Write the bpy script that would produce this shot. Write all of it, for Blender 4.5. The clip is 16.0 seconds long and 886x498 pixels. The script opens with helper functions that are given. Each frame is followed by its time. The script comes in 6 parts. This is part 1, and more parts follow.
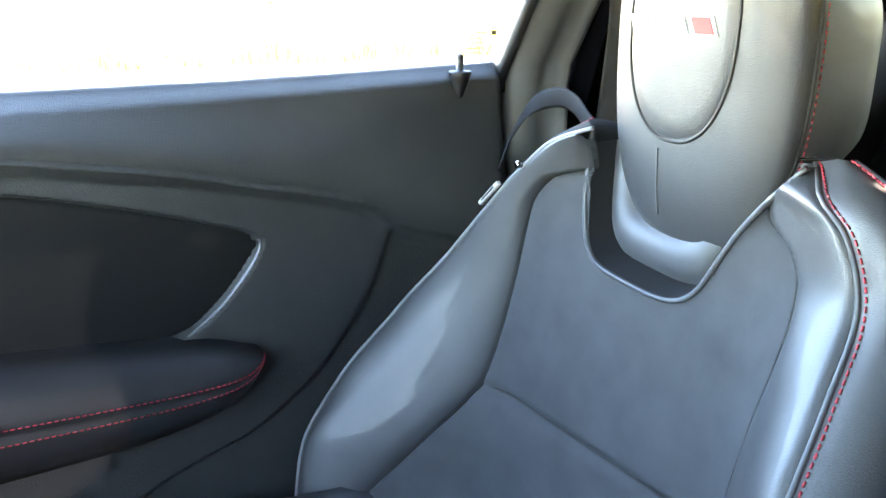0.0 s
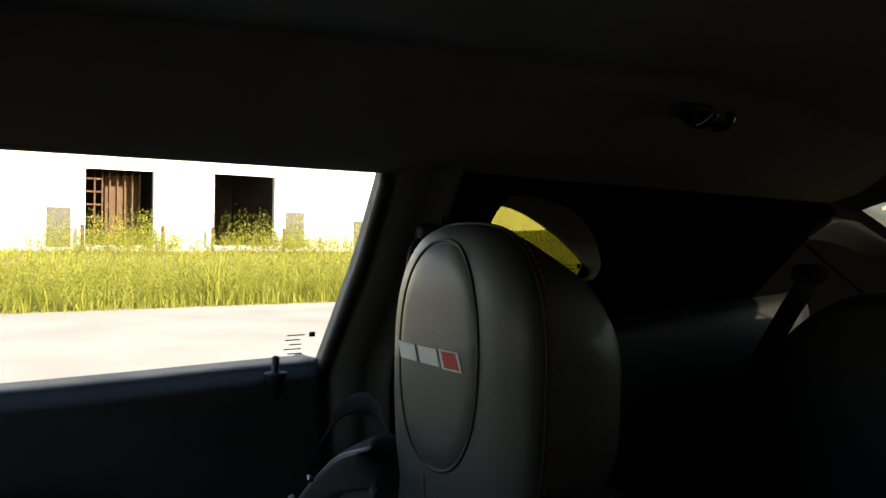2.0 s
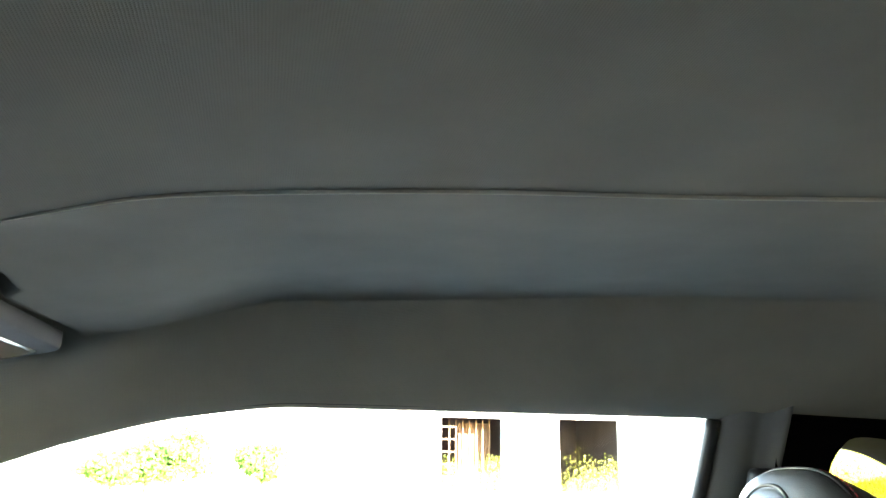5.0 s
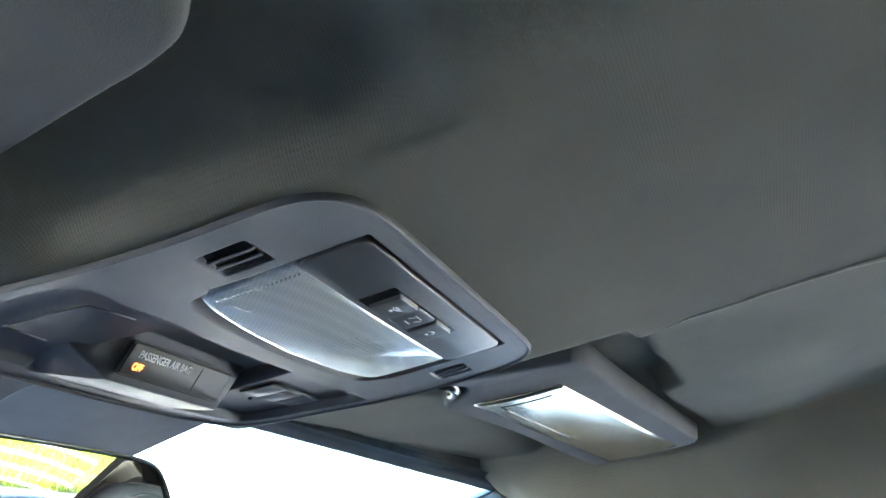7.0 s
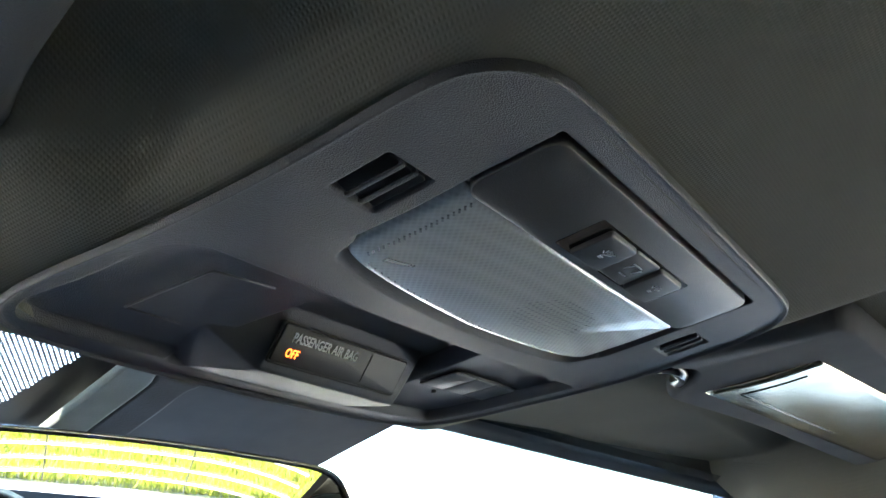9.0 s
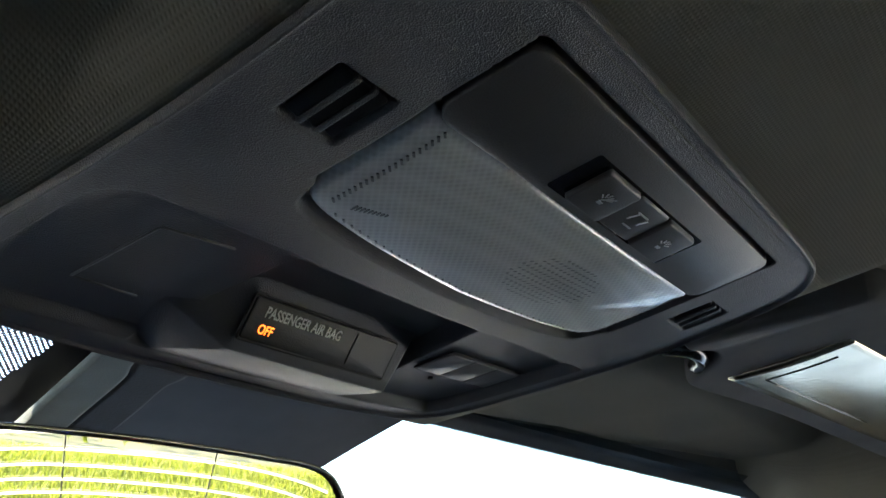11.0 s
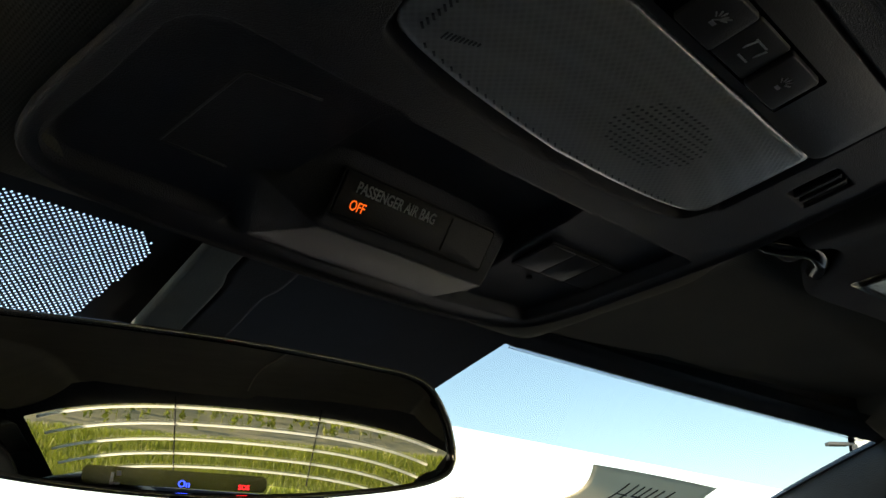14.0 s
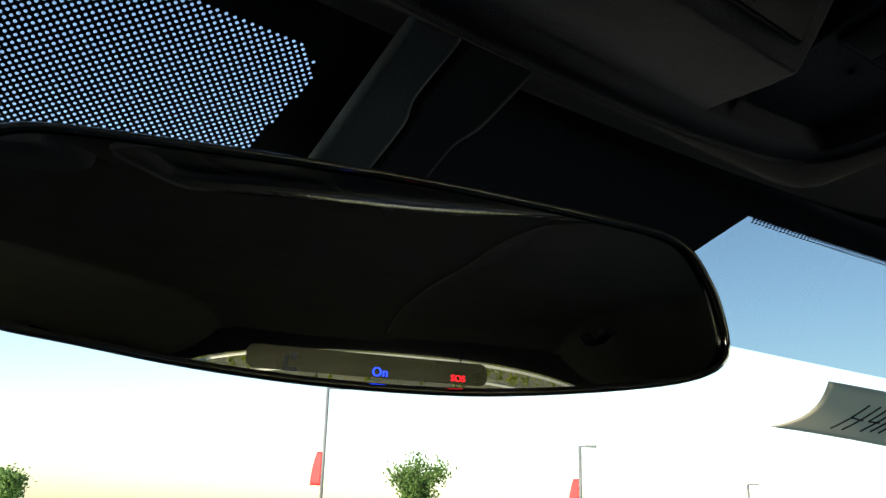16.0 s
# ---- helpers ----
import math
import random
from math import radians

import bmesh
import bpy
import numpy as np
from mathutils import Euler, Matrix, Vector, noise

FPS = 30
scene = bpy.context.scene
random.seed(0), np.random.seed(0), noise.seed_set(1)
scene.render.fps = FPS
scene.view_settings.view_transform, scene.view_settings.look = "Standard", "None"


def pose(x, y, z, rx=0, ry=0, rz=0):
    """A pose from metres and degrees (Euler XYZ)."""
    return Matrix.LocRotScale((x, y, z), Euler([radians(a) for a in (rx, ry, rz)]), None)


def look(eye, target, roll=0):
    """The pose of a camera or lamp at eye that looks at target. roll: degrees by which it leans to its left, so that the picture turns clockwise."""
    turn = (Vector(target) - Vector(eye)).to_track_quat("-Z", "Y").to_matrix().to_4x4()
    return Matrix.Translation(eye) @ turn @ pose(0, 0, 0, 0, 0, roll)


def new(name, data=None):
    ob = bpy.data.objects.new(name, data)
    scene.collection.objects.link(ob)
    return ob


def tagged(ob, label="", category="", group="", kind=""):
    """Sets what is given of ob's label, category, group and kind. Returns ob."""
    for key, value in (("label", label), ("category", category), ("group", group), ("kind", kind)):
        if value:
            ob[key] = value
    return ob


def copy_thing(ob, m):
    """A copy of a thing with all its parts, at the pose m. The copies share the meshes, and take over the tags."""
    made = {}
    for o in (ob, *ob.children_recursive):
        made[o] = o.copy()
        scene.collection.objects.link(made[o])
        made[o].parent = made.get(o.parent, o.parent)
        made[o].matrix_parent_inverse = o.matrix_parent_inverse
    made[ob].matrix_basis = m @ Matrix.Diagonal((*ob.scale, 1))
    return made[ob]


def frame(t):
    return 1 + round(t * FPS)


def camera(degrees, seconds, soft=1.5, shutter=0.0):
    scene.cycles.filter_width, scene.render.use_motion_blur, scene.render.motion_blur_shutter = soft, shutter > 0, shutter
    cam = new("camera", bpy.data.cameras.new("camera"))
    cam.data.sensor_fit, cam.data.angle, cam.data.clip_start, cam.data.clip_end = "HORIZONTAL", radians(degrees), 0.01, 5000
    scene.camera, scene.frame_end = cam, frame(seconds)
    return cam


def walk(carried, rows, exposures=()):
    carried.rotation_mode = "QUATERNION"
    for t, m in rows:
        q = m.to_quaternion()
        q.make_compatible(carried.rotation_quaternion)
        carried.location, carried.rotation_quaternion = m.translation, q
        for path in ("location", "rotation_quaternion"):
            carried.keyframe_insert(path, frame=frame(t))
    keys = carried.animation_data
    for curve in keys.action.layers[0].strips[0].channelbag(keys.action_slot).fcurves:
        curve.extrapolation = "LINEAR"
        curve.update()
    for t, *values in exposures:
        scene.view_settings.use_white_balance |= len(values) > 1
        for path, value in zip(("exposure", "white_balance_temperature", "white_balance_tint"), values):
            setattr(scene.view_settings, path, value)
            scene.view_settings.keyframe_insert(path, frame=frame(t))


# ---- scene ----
cam = camera(55.6, 16.0)
PATH = [
    (0, (-0.163, 0.653, 1.071), (1.469, -0.342, 0.483), 0.3),
    (0.5, (-0.178, 0.626, 1.097), (1.443, -0.443, 0.616), 0.4),
    (1, (-0.188, 0.601, 1.113), (1.429, -0.505, 0.714), 0.5),
    (1.5, (-0.211, 0.564, 1.128), (1.418, -0.559, 0.838), 0.5),
    (2, (-0.243, 0.515, 1.152), (1.398, -0.628, 1.114), 1.0),
    (2.5, (-0.265, 0.51, 1.16), (1.367, -0.637, 1.307), 1.5),
    (3, (-0.282, 0.514, 1.16), (1.352, -0.612, 1.409), 1.5),
    (5.5, (-0.348, 0.561, 1.151), (1.57, 0.453, 1.71), 0.8),
    (6, (-0.344, 0.597, 1.151), (1.556, 0.778, 1.749), 0.8),
    (6.5, (-0.341, 0.63, 1.148), (1.49, 1.08, 1.816), 1.3),
    (7, (-0.336, 0.664, 1.147), (1.408, 1.348, 1.848), 1.4),
    (7.5, (-0.32, 0.691, 1.151), (1.343, 1.548, 1.858), 1.6),
    (8, (-0.281, 0.694, 1.149), (1.326, 1.653, 1.855), 1.6),
    (8.5, (-0.264, 0.704, 1.154), (1.292, 1.742, 1.862), 1.7),
    (9, (-0.252, 0.709, 1.155), (1.279, 1.786, 1.861), 1.7),
    (11.5, (-0.214, 0.73, 1.147), (1.274, 1.839, 1.893), 0.5),
    (12, (-0.219, 0.74, 1.14), (1.256, 1.867, 1.883), 0.5),
    (12.5, (-0.211, 0.697, 1.116), (1.228, 1.877, 1.847), 1.3),
    (13, (-0.212, 0.728, 1.121), (1.226, 1.92, 1.835), 1.0),
    (13.5, (-0.207, 0.729, 1.122), (1.2, 1.958, 1.836), 1.2),
    (14, (-0.195, 0.739, 1.117), (1.171, 2.018, 1.823), 1.2),
    (14.5, (-0.2, 0.746, 1.111), (1.055, 2.14, 1.805), 2.0),
    (15, (-0.179, 0.777, 1.105), (1.035, 2.218, 1.775), 1.9),
    (15.5, (-0.155, 0.833, 1.107), (1.037, 2.315, 1.726), 1.5),
    (16, (-0.148, 0.848, 1.108), (1.034, 2.348, 1.7), 1.6),
]
EXPOSURES = [(0, 6.15, 7250, 18), (0.5, 5.05, 7100, 18), (1, 3.45, 6900, 19), (1.5, 2.05, 7050, 16), (2.0, 1.65, 7250, 15), (2.5, 2.2, 6650, 16), (3, 3.35, 6150, 14), (5.5, 5.75, 6250, 9), (6.5, 5.95, 6150, 11), (7, 6.0, 5850, 12), (8, 5.45, 5800, 13), (9, 5.1, 6250, 12), (11.5, 4.15, 6450, 14), (12.5, 3.5, 6500, 13), (13.0, 2.2, 6950, 14), (13.5, 1.9, 7250, 15), (14.5, 1.95, 7300, 11), (15.5, 1.5, 6750, 11), (16, 1.35, 6450, 10)]

walk(cam, [(t, look(eye, target, roll)) for t, eye, target, roll in PATH], EXPOSURES)

# ---- world and sun ----
SUN_AZ, SUN_EL = 107.0, 16.2          # degrees: from straight ahead towards the driver's side, above the horizon
world = bpy.data.worlds.new("sky_world")
scene.world = world
world.use_nodes = True
wn, wl = world.node_tree.nodes, world.node_tree.links
sky = wn.new("ShaderNodeTexSky")
sky.sky_type = "NISHITA"
sky.sun_disc = False
sky.sun_elevation = radians(SUN_EL)
sky.sun_rotation = radians(-SUN_AZ)
sky.air_density, sky.dust_density, sky.ozone_density = 1.0, 0.6, 1.5
wn["Background"].inputs["Strength"].default_value = 0.13
wl.new(sky.outputs["Color"], wn["Background"].inputs["Color"])
sun = new("sun", bpy.data.lights.new("sun", "SUN"))
sun.data.energy, sun.data.angle, sun.data.color = 5.0, radians(0.55), (1.0, 0.90, 0.76)
sun_from = Vector((-math.sin(radians(SUN_AZ)) * math.cos(radians(SUN_EL)), math.cos(radians(SUN_AZ)) * math.cos(radians(SUN_EL)), math.sin(radians(SUN_EL))))
sun.matrix_world = look(sun_from * 60, (0, 0, 0))


# ---- materials ----
def mat(name, color, rough=0.6, metal=0.0, color2=None, scale=40.0, bump=0.0, bump_scale=600.0, spec=0.5, coat=0.0, weave=False, spread=0.5, wear=0.0):
    """A surface with two scales of variation: cloudy colour, and a fine relief of noise or of woven threads."""
    m = bpy.data.materials.new(name)
    m.use_nodes = True
    n, l = m.node_tree.nodes, m.node_tree.links
    p = n["Principled BSDF"]
    p.inputs["Roughness"].default_value, p.inputs["Metallic"].default_value = rough, metal
    p.inputs["Specular IOR Level"].default_value = spec
    p.inputs["Coat Weight"].default_value = coat
    tc = n.new("ShaderNodeTexCoord")
    big = n.new("ShaderNodeTexNoise")
    big.inputs["Scale"].default_value, big.inputs["Detail"].default_value = scale, 5
    l.new(tc.outputs["Object"], big.inputs["Vector"])
    mix = n.new("ShaderNodeMix")
    mix.data_type = "RGBA"
    mix.inputs["A"].default_value = (*color, 1)
    mix.inputs["B"].default_value = (*(color2 or [c * 0.78 for c in color]), 1)
    ramp = n.new("ShaderNodeMapRange")
    ramp.inputs["From Min"].default_value, ramp.inputs["From Max"].default_value = 0.5 - spread / 2, 0.5 + spread / 2
    l.new(big.outputs["Fac"], ramp.inputs["Value"])
    l.new(ramp.outputs["Result"], mix.inputs["Factor"])
    l.new(mix.outputs["Result"], p.inputs["Base Color"])
    rr = n.new("ShaderNodeMapRange")
    rr.inputs["To Min"].default_value, rr.inputs["To Max"].default_value = max(rough - 0.08, 0), min(rough + 0.08, 1)
    l.new(big.outputs["Fac"], rr.inputs["Value"])
    l.new(rr.outputs["Result"], p.inputs["Roughness"])
    if bump:
        if weave:
            w1, w2 = n.new("ShaderNodeTexWave"), n.new("ShaderNodeTexWave")
            w1.bands_direction, w2.bands_direction = "X", "Y"
            for w in (w1, w2):
                w.inputs["Scale"].default_value, w.inputs["Distortion"].default_value = bump_scale, 1.1
                l.new(tc.outputs["Object"], w.inputs["Vector"])
            add = n.new("ShaderNodeMath")
            add.operation = "MULTIPLY"
            l.new(w1.outputs["Fac"], add.inputs[0])
            l.new(w2.outputs["Fac"], add.inputs[1])
            height = add.outputs[0]
        else:
            fine = n.new("ShaderNodeTexVoronoi")
            fine.inputs["Scale"].default_value = bump_scale
            l.new(tc.outputs["Object"], fine.inputs["Vector"])
            height = fine.outputs["Distance"]
        b = n.new("ShaderNodeBump")
        b.inputs["Strength"].default_value, b.inputs["Distance"].default_value = bump, 0.001
        l.new(height, b.inputs["Height"])
        l.new(b.outputs["Normal"], p.inputs["Normal"])
    return m


def glow(name, color, strength):
    m = mat(name, color, 0.4)
    p = m.node_tree.nodes["Principled BSDF"]
    p.inputs["Emission Color"].default_value, p.inputs["Emission Strength"].default_value = (*color, 1), strength
    return m


def pane(name, tint, gloss=0.0):
    """Thin clear glass: it lets light straight through, tinted, and mirrors at grazing angles."""
    m = bpy.data.materials.new(name)
    m.use_nodes = True
    n, l = m.node_tree.nodes, m.node_tree.links
    n.remove(n["Principled BSDF"])
    clear, shine, mix, fres = n.new("ShaderNodeBsdfTransparent"), n.new("ShaderNodeBsdfGlossy"), n.new("ShaderNodeMixShader"), n.new("ShaderNodeLayerWeight")
    steep, most = n.new("ShaderNodeMath"), n.new("ShaderNodeMath")
    steep.operation, most.operation = "POWER", "MULTIPLY_ADD"
    steep.inputs[1].default_value, most.inputs[1].default_value, most.inputs[2].default_value = 5.0, 0.7, 0.03
    clear.inputs["Color"].default_value, shine.inputs["Roughness"].default_value = (*tint, 1), 0.02
    l.new(fres.outputs["Facing"], steep.inputs[0])
    l.new(steep.outputs[0], most.inputs[0])
    l.new(most.outputs[0], mix.inputs[0])
    l.new(clear.outputs[0], mix.inputs[1])
    l.new(shine.outputs[0], mix.inputs[2])
    l.new(mix.outputs[0], n["Material Output"].inputs["Surface"])
    return m


M_HEAD = mat("headliner_cloth", (0.198, 0.191, 0.155), 0.97, color2=(0.166, 0.160, 0.132), scale=14, bump=0.26, bump_scale=250, spec=0.04, weave=True)
# paler headliner colour standing in for light on the fold
M_FOLDGLINT = mat("pale_fold_highlight", (0.42, 0.39, 0.31), 0.95, scale=30, spec=0.05)
M_VISOR = mat("visor_cloth", (0.14, 0.137, 0.132), 0.85, color2=(0.115, 0.115, 0.113), scale=30, bump=0.16, bump_scale=1500, spec=0.2)
M_CONSOLE = mat("console_plastic", (0.058, 0.061, 0.066), 0.46, color2=(0.048, 0.050, 0.054), scale=25, bump=0.36, bump_scale=2100, spec=0.5)
M_PANEL = mat("smooth_plastic", (0.085, 0.083, 0.079), 0.36, scale=30, bump=0.12, bump_scale=1800)
M_DISPLAY = mat("display_plastic", (0.017, 0.017, 0.018), 0.5, scale=30, bump=0.12, bump_scale=1800, spec=0.35)
M_DARK = mat("black_plastic", (0.012, 0.012, 0.013), 0.5, scale=30, bump=0.1, bump_scale=900)
M_GLOSS = mat("gloss_black", (0.010, 0.010, 0.011), 0.12, scale=20, spec=0.6)
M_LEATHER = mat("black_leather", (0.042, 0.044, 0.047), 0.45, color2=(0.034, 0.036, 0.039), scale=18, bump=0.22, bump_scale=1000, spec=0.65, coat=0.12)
# darker copy of the black leather, standing for shade on the rear backrest
M_REARSHADE = mat("shaded_rear_leather", (0.008, 0.008, 0.008), 0.5, scale=18, bump=0.2, bump_scale=1000, spec=0.4)
M_SUEDE = mat("charcoal_suede", (0.072, 0.075, 0.080), 0.95, color2=(0.052, 0.055, 0.059), scale=22, bump=0.3, bump_scale=1500, spec=0.1)
M_BEZEL = mat("grey_bezel", (0.070, 0.074, 0.080), 0.42, scale=20, bump=0.1, bump_scale=1500)
M_DOOR = mat("door_vinyl", (0.025, 0.027, 0.027), 0.55, color2=(0.019, 0.021, 0.021), scale=12, bump=0.5, bump_scale=800)
M_INLAY = mat("black_inlay", (0.007, 0.007, 0.007), 0.6, scale=10, bump=0.15, bump_scale=1200, spec=0.2)
M_ARMREST = mat("armrest_vinyl", (0.016, 0.016, 0.017), 0.5, scale=14, bump=0.2, bump_scale=1300, spec=0.3)
M_PILLAR = mat("pillar_plastic", (0.082, 0.087, 0.089), 0.6, scale=15, bump=0.4, bump_scale=1000)
M_RUBBER = mat("black_rubber", (0.010, 0.010, 0.010), 0.6, scale=40)
# almost no reflectance: the dim rear corner is painted into the trim colour
M_QUARTERSHADE = mat("shaded_quarter_trim", (0.0018, 0.0018, 0.0022), 0.95, scale=15, bump=0.2, bump_scale=700, spec=0.0)
# pillar and ledge colours hold the rear cabin's shade, far below M_PILLAR
M_CPILLARSHADE = mat("shaded_pillar_plastic", (0.0042, 0.0048, 0.0046), 0.7, scale=12, bump=0.25, bump_scale=900, spec=0.12)
M_LEDGESHADE = mat("shaded_ledge_vinyl", (0.0042, 0.0048, 0.006), 0.6, scale=12, bump=0.3, bump_scale=900, spec=0.3)
M_REVEAL = mat("brown_grey_reveal", (0.15, 0.13, 0.10), 0.9, scale=20, bump=0.3, bump_scale=600, spec=0.1)
M_CARPET = mat("black_carpet", (0.010, 0.010, 0.011), 0.95, scale=60, bump=0.5, bump_scale=500, spec=0.05)
# belt guide leather, also the darkened copy of the seat leather
M_STRAPDIM = mat("strap_and_dimmed_leather", (0.012, 0.012, 0.013), 0.75, scale=40, bump=0.2, bump_scale=900, spec=0.12)
M_BELT = mat("belt_webbing", (0.03, 0.031, 0.034), 0.75, scale=60, bump=0.5, bump_scale=500, weave=True)
M_REARBELT = mat("rear_belt_webbing", (0.014, 0.015, 0.016), 0.85, scale=60, bump=0.4, bump_scale=500, spec=0.0, weave=True)
M_CHROME = mat("satin_chrome", (0.55, 0.56, 0.58), 0.22, 1.0, scale=30)
M_TRIMLINE = mat("dark_satin_trim", (0.20, 0.20, 0.21), 0.35, 0.8, scale=30)
M_PIPING = mat("grey_piping", (0.20, 0.20, 0.21), 0.5, scale=80)
M_RED = mat("red_thread", (0.42, 0.02, 0.035), 0.7, scale=200)
M_WHITE = mat("white_thread", (0.75, 0.75, 0.76), 0.6, scale=200)
M_LOGORED = mat("red_embroidery", (0.62, 0.03, 0.03), 0.6, scale=200)
M_LABEL = mat("pale_fabric_label", (0.45, 0.45, 0.44), 0.7, scale=200)
M_MARK = mat("white_print", (0.80, 0.80, 0.80), 0.6, scale=200)
M_ORANGE = glow("orange_indicator", (1.0, 0.14, 0.015), 0.32)
M_BLUE = glow("blue_indicator", (0.02, 0.06, 1.0), 1.2)
M_REDLIGHT = glow("red_indicator", (1.0, 0.02, 0.03), 0.7)
M_MIRROR = mat("mirror_glass", (0.90, 0.92, 0.92), 0.01, 1.0, color2=(0.89, 0.91, 0.91), scale=3)
M_MIRROR.node_tree.nodes["Principled BSDF"].inputs["Roughness"].links[0].to_node.id_data.links.remove(M_MIRROR.node_tree.nodes["Principled BSDF"].inputs["Roughness"].links[0])
M_MIRROR.node_tree.nodes["Principled BSDF"].inputs["Roughness"].default_value = 0.005
M_VANITY = mat("polished_vanity_lid", (0.58, 0.50, 0.36), 0.17, 0.9, color2=(0.45, 0.39, 0.28), scale=45, bump=0.03, bump_scale=300)
M_PAPER = mat("sticker_paper", (0.50, 0.48, 0.42), 0.8, scale=25)


def let_through(m, share, color):
    """Lets a share of the light through a thin sheet."""
    n, l = m.node_tree.nodes, m.node_tree.links
    t, x = n.new("ShaderNodeBsdfTranslucent"), n.new("ShaderNodeMixShader")
    t.inputs["Color"].default_value, x.inputs[0].default_value = (*color, 1), share
    l.new(n["Principled BSDF"].outputs[0], x.inputs[1])
    l.new(t.outputs[0], x.inputs[2])
    l.new(x.outputs[0], n["Material Output"].inputs["Surface"])
    return m


let_through(M_PAPER, 0.75, (0.62, 0.60, 0.48))
M_INK = mat("marker_ink", (0.015, 0.015, 0.015), 0.6, scale=60)
M_FRIT = mat("black_frit", (0.006, 0.007, 0.010), 0.35, scale=50)
M_GLASS = pane("clear_glass", (0.93, 0.96, 0.95))
M_TINT = pane("shade_band_glass", (0.31, 0.36, 0.37))
M_REARGLASS = pane("rear_glass", (0.50, 0.51, 0.44))
M_PAINT = mat("dark_body_paint", (0.07, 0.08, 0.085), 0.3, scale=3, coat=0.6)
# near-opaque driver side glass, added only to keep the sun out of the cabin
M_SUNBLOCK = pane("sun_blocking_side_glass", (0.004, 0.0042, 0.0045))
M_QUARTER = pane("quarter_glass", (0.115, 0.115, 0.022))
M_WIRE = let_through(mat("defroster_silver", (0.80, 0.78, 0.72), 0.45, 0.0, scale=60), 0.8, (0.97, 0.95, 0.88))
M_LENS = bpy.data.materials.new("frosted_lens")
M_LENS.use_nodes = True
_n, _l = M_LENS.node_tree.nodes, M_LENS.node_tree.links
_p = _n["Principled BSDF"]
_p.inputs["Base Color"].default_value, _p.inputs["Roughness"].default_value = (0.62, 0.64, 0.63, 1), 0.12
_p.inputs["Specular IOR Level"].default_value, _p.inputs["Coat Weight"].default_value, _p.inputs["Coat Roughness"].default_value = 0.5, 0.9, 0.04
_tc, _mp, _ch, _b = _n.new("ShaderNodeTexCoord"), _n.new("ShaderNodeMapping"), _n.new("ShaderNodeTexVoronoi"), _n.new("ShaderNodeBump")
_mp.inputs["Rotation"].default_value = (0, 0, radians(45))
_ch.inputs["Scale"].default_value, _ch.inputs["Randomness"].default_value = 520, 0.0
_b.inputs["Strength"].default_value, _b.inputs["Distance"].default_value = 0.20, 0.0008
_l.new(_tc.outputs["Object"], _mp.inputs["Vector"])
_l.new(_mp.outputs["Vector"], _ch.inputs["Vector"])
_l.new(_ch.outputs["Distance"], _b.inputs["Height"])
_l.new(_b.outputs["Normal"], _p.inputs["Normal"])
_cr = _n.new("ShaderNodeMapRange")
_cr.inputs["From Max"].default_value, _cr.inputs["To Min"].default_value, _cr.inputs["To Max"].default_value = 0.9, 0.76, 1.16
_mulc = _n.new("ShaderNodeVectorMath")
_mulc.operation = "SCALE"
_mulc.inputs[0].default_value = (0.62, 0.64, 0.63)
_l.new(_ch.outputs["Distance"], _cr.inputs["Value"])
_l.new(_cr.outputs["Result"], _mulc.inputs["Scale"])
_l.new(_mulc.outputs["Vector"], _p.inputs["Base Color"])

M_ASPHALT = mat("pale_concrete", (0.62, 0.575, 0.50), 0.95, color2=(0.47, 0.43, 0.375), scale=0.9, bump=0.3, bump_scale=60, spec=0.1)
M_SOIL = mat("meadow_soil", (0.20, 0.18, 0.085), 0.95, color2=(0.31, 0.26, 0.15), scale=0.35, bump=0.4, bump_scale=20)
M_BUILD = mat("white_siding", (0.80, 0.80, 0.78), 0.7, color2=(0.74, 0.74, 0.72), scale=0.5, bump=0.2, bump_scale=8)
M_GREYDOOR = mat("grey_steel_door", (0.075, 0.07, 0.05), 0.6, scale=2)
M_PLINTH = mat("pale_plinth", (0.62, 0.58, 0.52), 0.8, scale=2)
M_STRIP = mat("smoked_strip", (0.20, 0.20, 0.18), 0.09, 1.0, scale=60)
M_EDGE = mat("polished_glass_edge", (0.92, 0.88, 0.80), 0.10, 1.0, color2=(0.88, 0.84, 0.75), scale=60)
M_COVER = mat("pale_grey_cover", (0.22, 0.26, 0.245), 0.5, scale=40, bump=0.1, bump_scale=900)
# dark brown that stands in for the missing light inside the bays
M_INSIDE = mat("shade_coloured_interior", (0.06, 0.045, 0.038), 0.9, scale=1)
M_WOOD = mat("raw_timber", (0.115, 0.062, 0.026), 0.8, color2=(0.080, 0.042, 0.018), scale=4)
M_POLE = mat("grey_pole", (0.12, 0.125, 0.13), 0.6, 0.0, scale=5)
M_BOLLARD = mat("rusty_steel", (0.10, 0.035, 0.025), 0.7, scale=6)
M_BANNER = mat("red_banner", (0.55, 0.03, 0.03), 0.7, scale=5)


def leaf_mat(name, a, b):
    m = mat(name, a, 0.7, color2=b, scale=1.5)
    n, l = m.node_tree.nodes, m.node_tree.links
    geo, hue = n.new("ShaderNodeNewGeometry"), n.new("ShaderNodeMix")
    hue.data_type = "RGBA"
    hue.inputs["A"].default_value, hue.inputs["B"].default_value = (*a, 1), (*b, 1)
    l.new(geo.outputs["Random Per Island"], hue.inputs["Factor"])
    l.new(hue.outputs["Result"], n["Principled BSDF"].inputs["Base Color"])
    return m


M_GRASS = leaf_mat("meadow_grass", (0.112, 0.148, 0.012), (0.385, 0.350, 0.052))
M_LEAF = leaf_mat("tree_leaves", (0.05, 0.11, 0.02), (0.10, 0.17, 0.03))
let_through(M_GRASS, 0.35, (0.26, 0.30, 0.030))
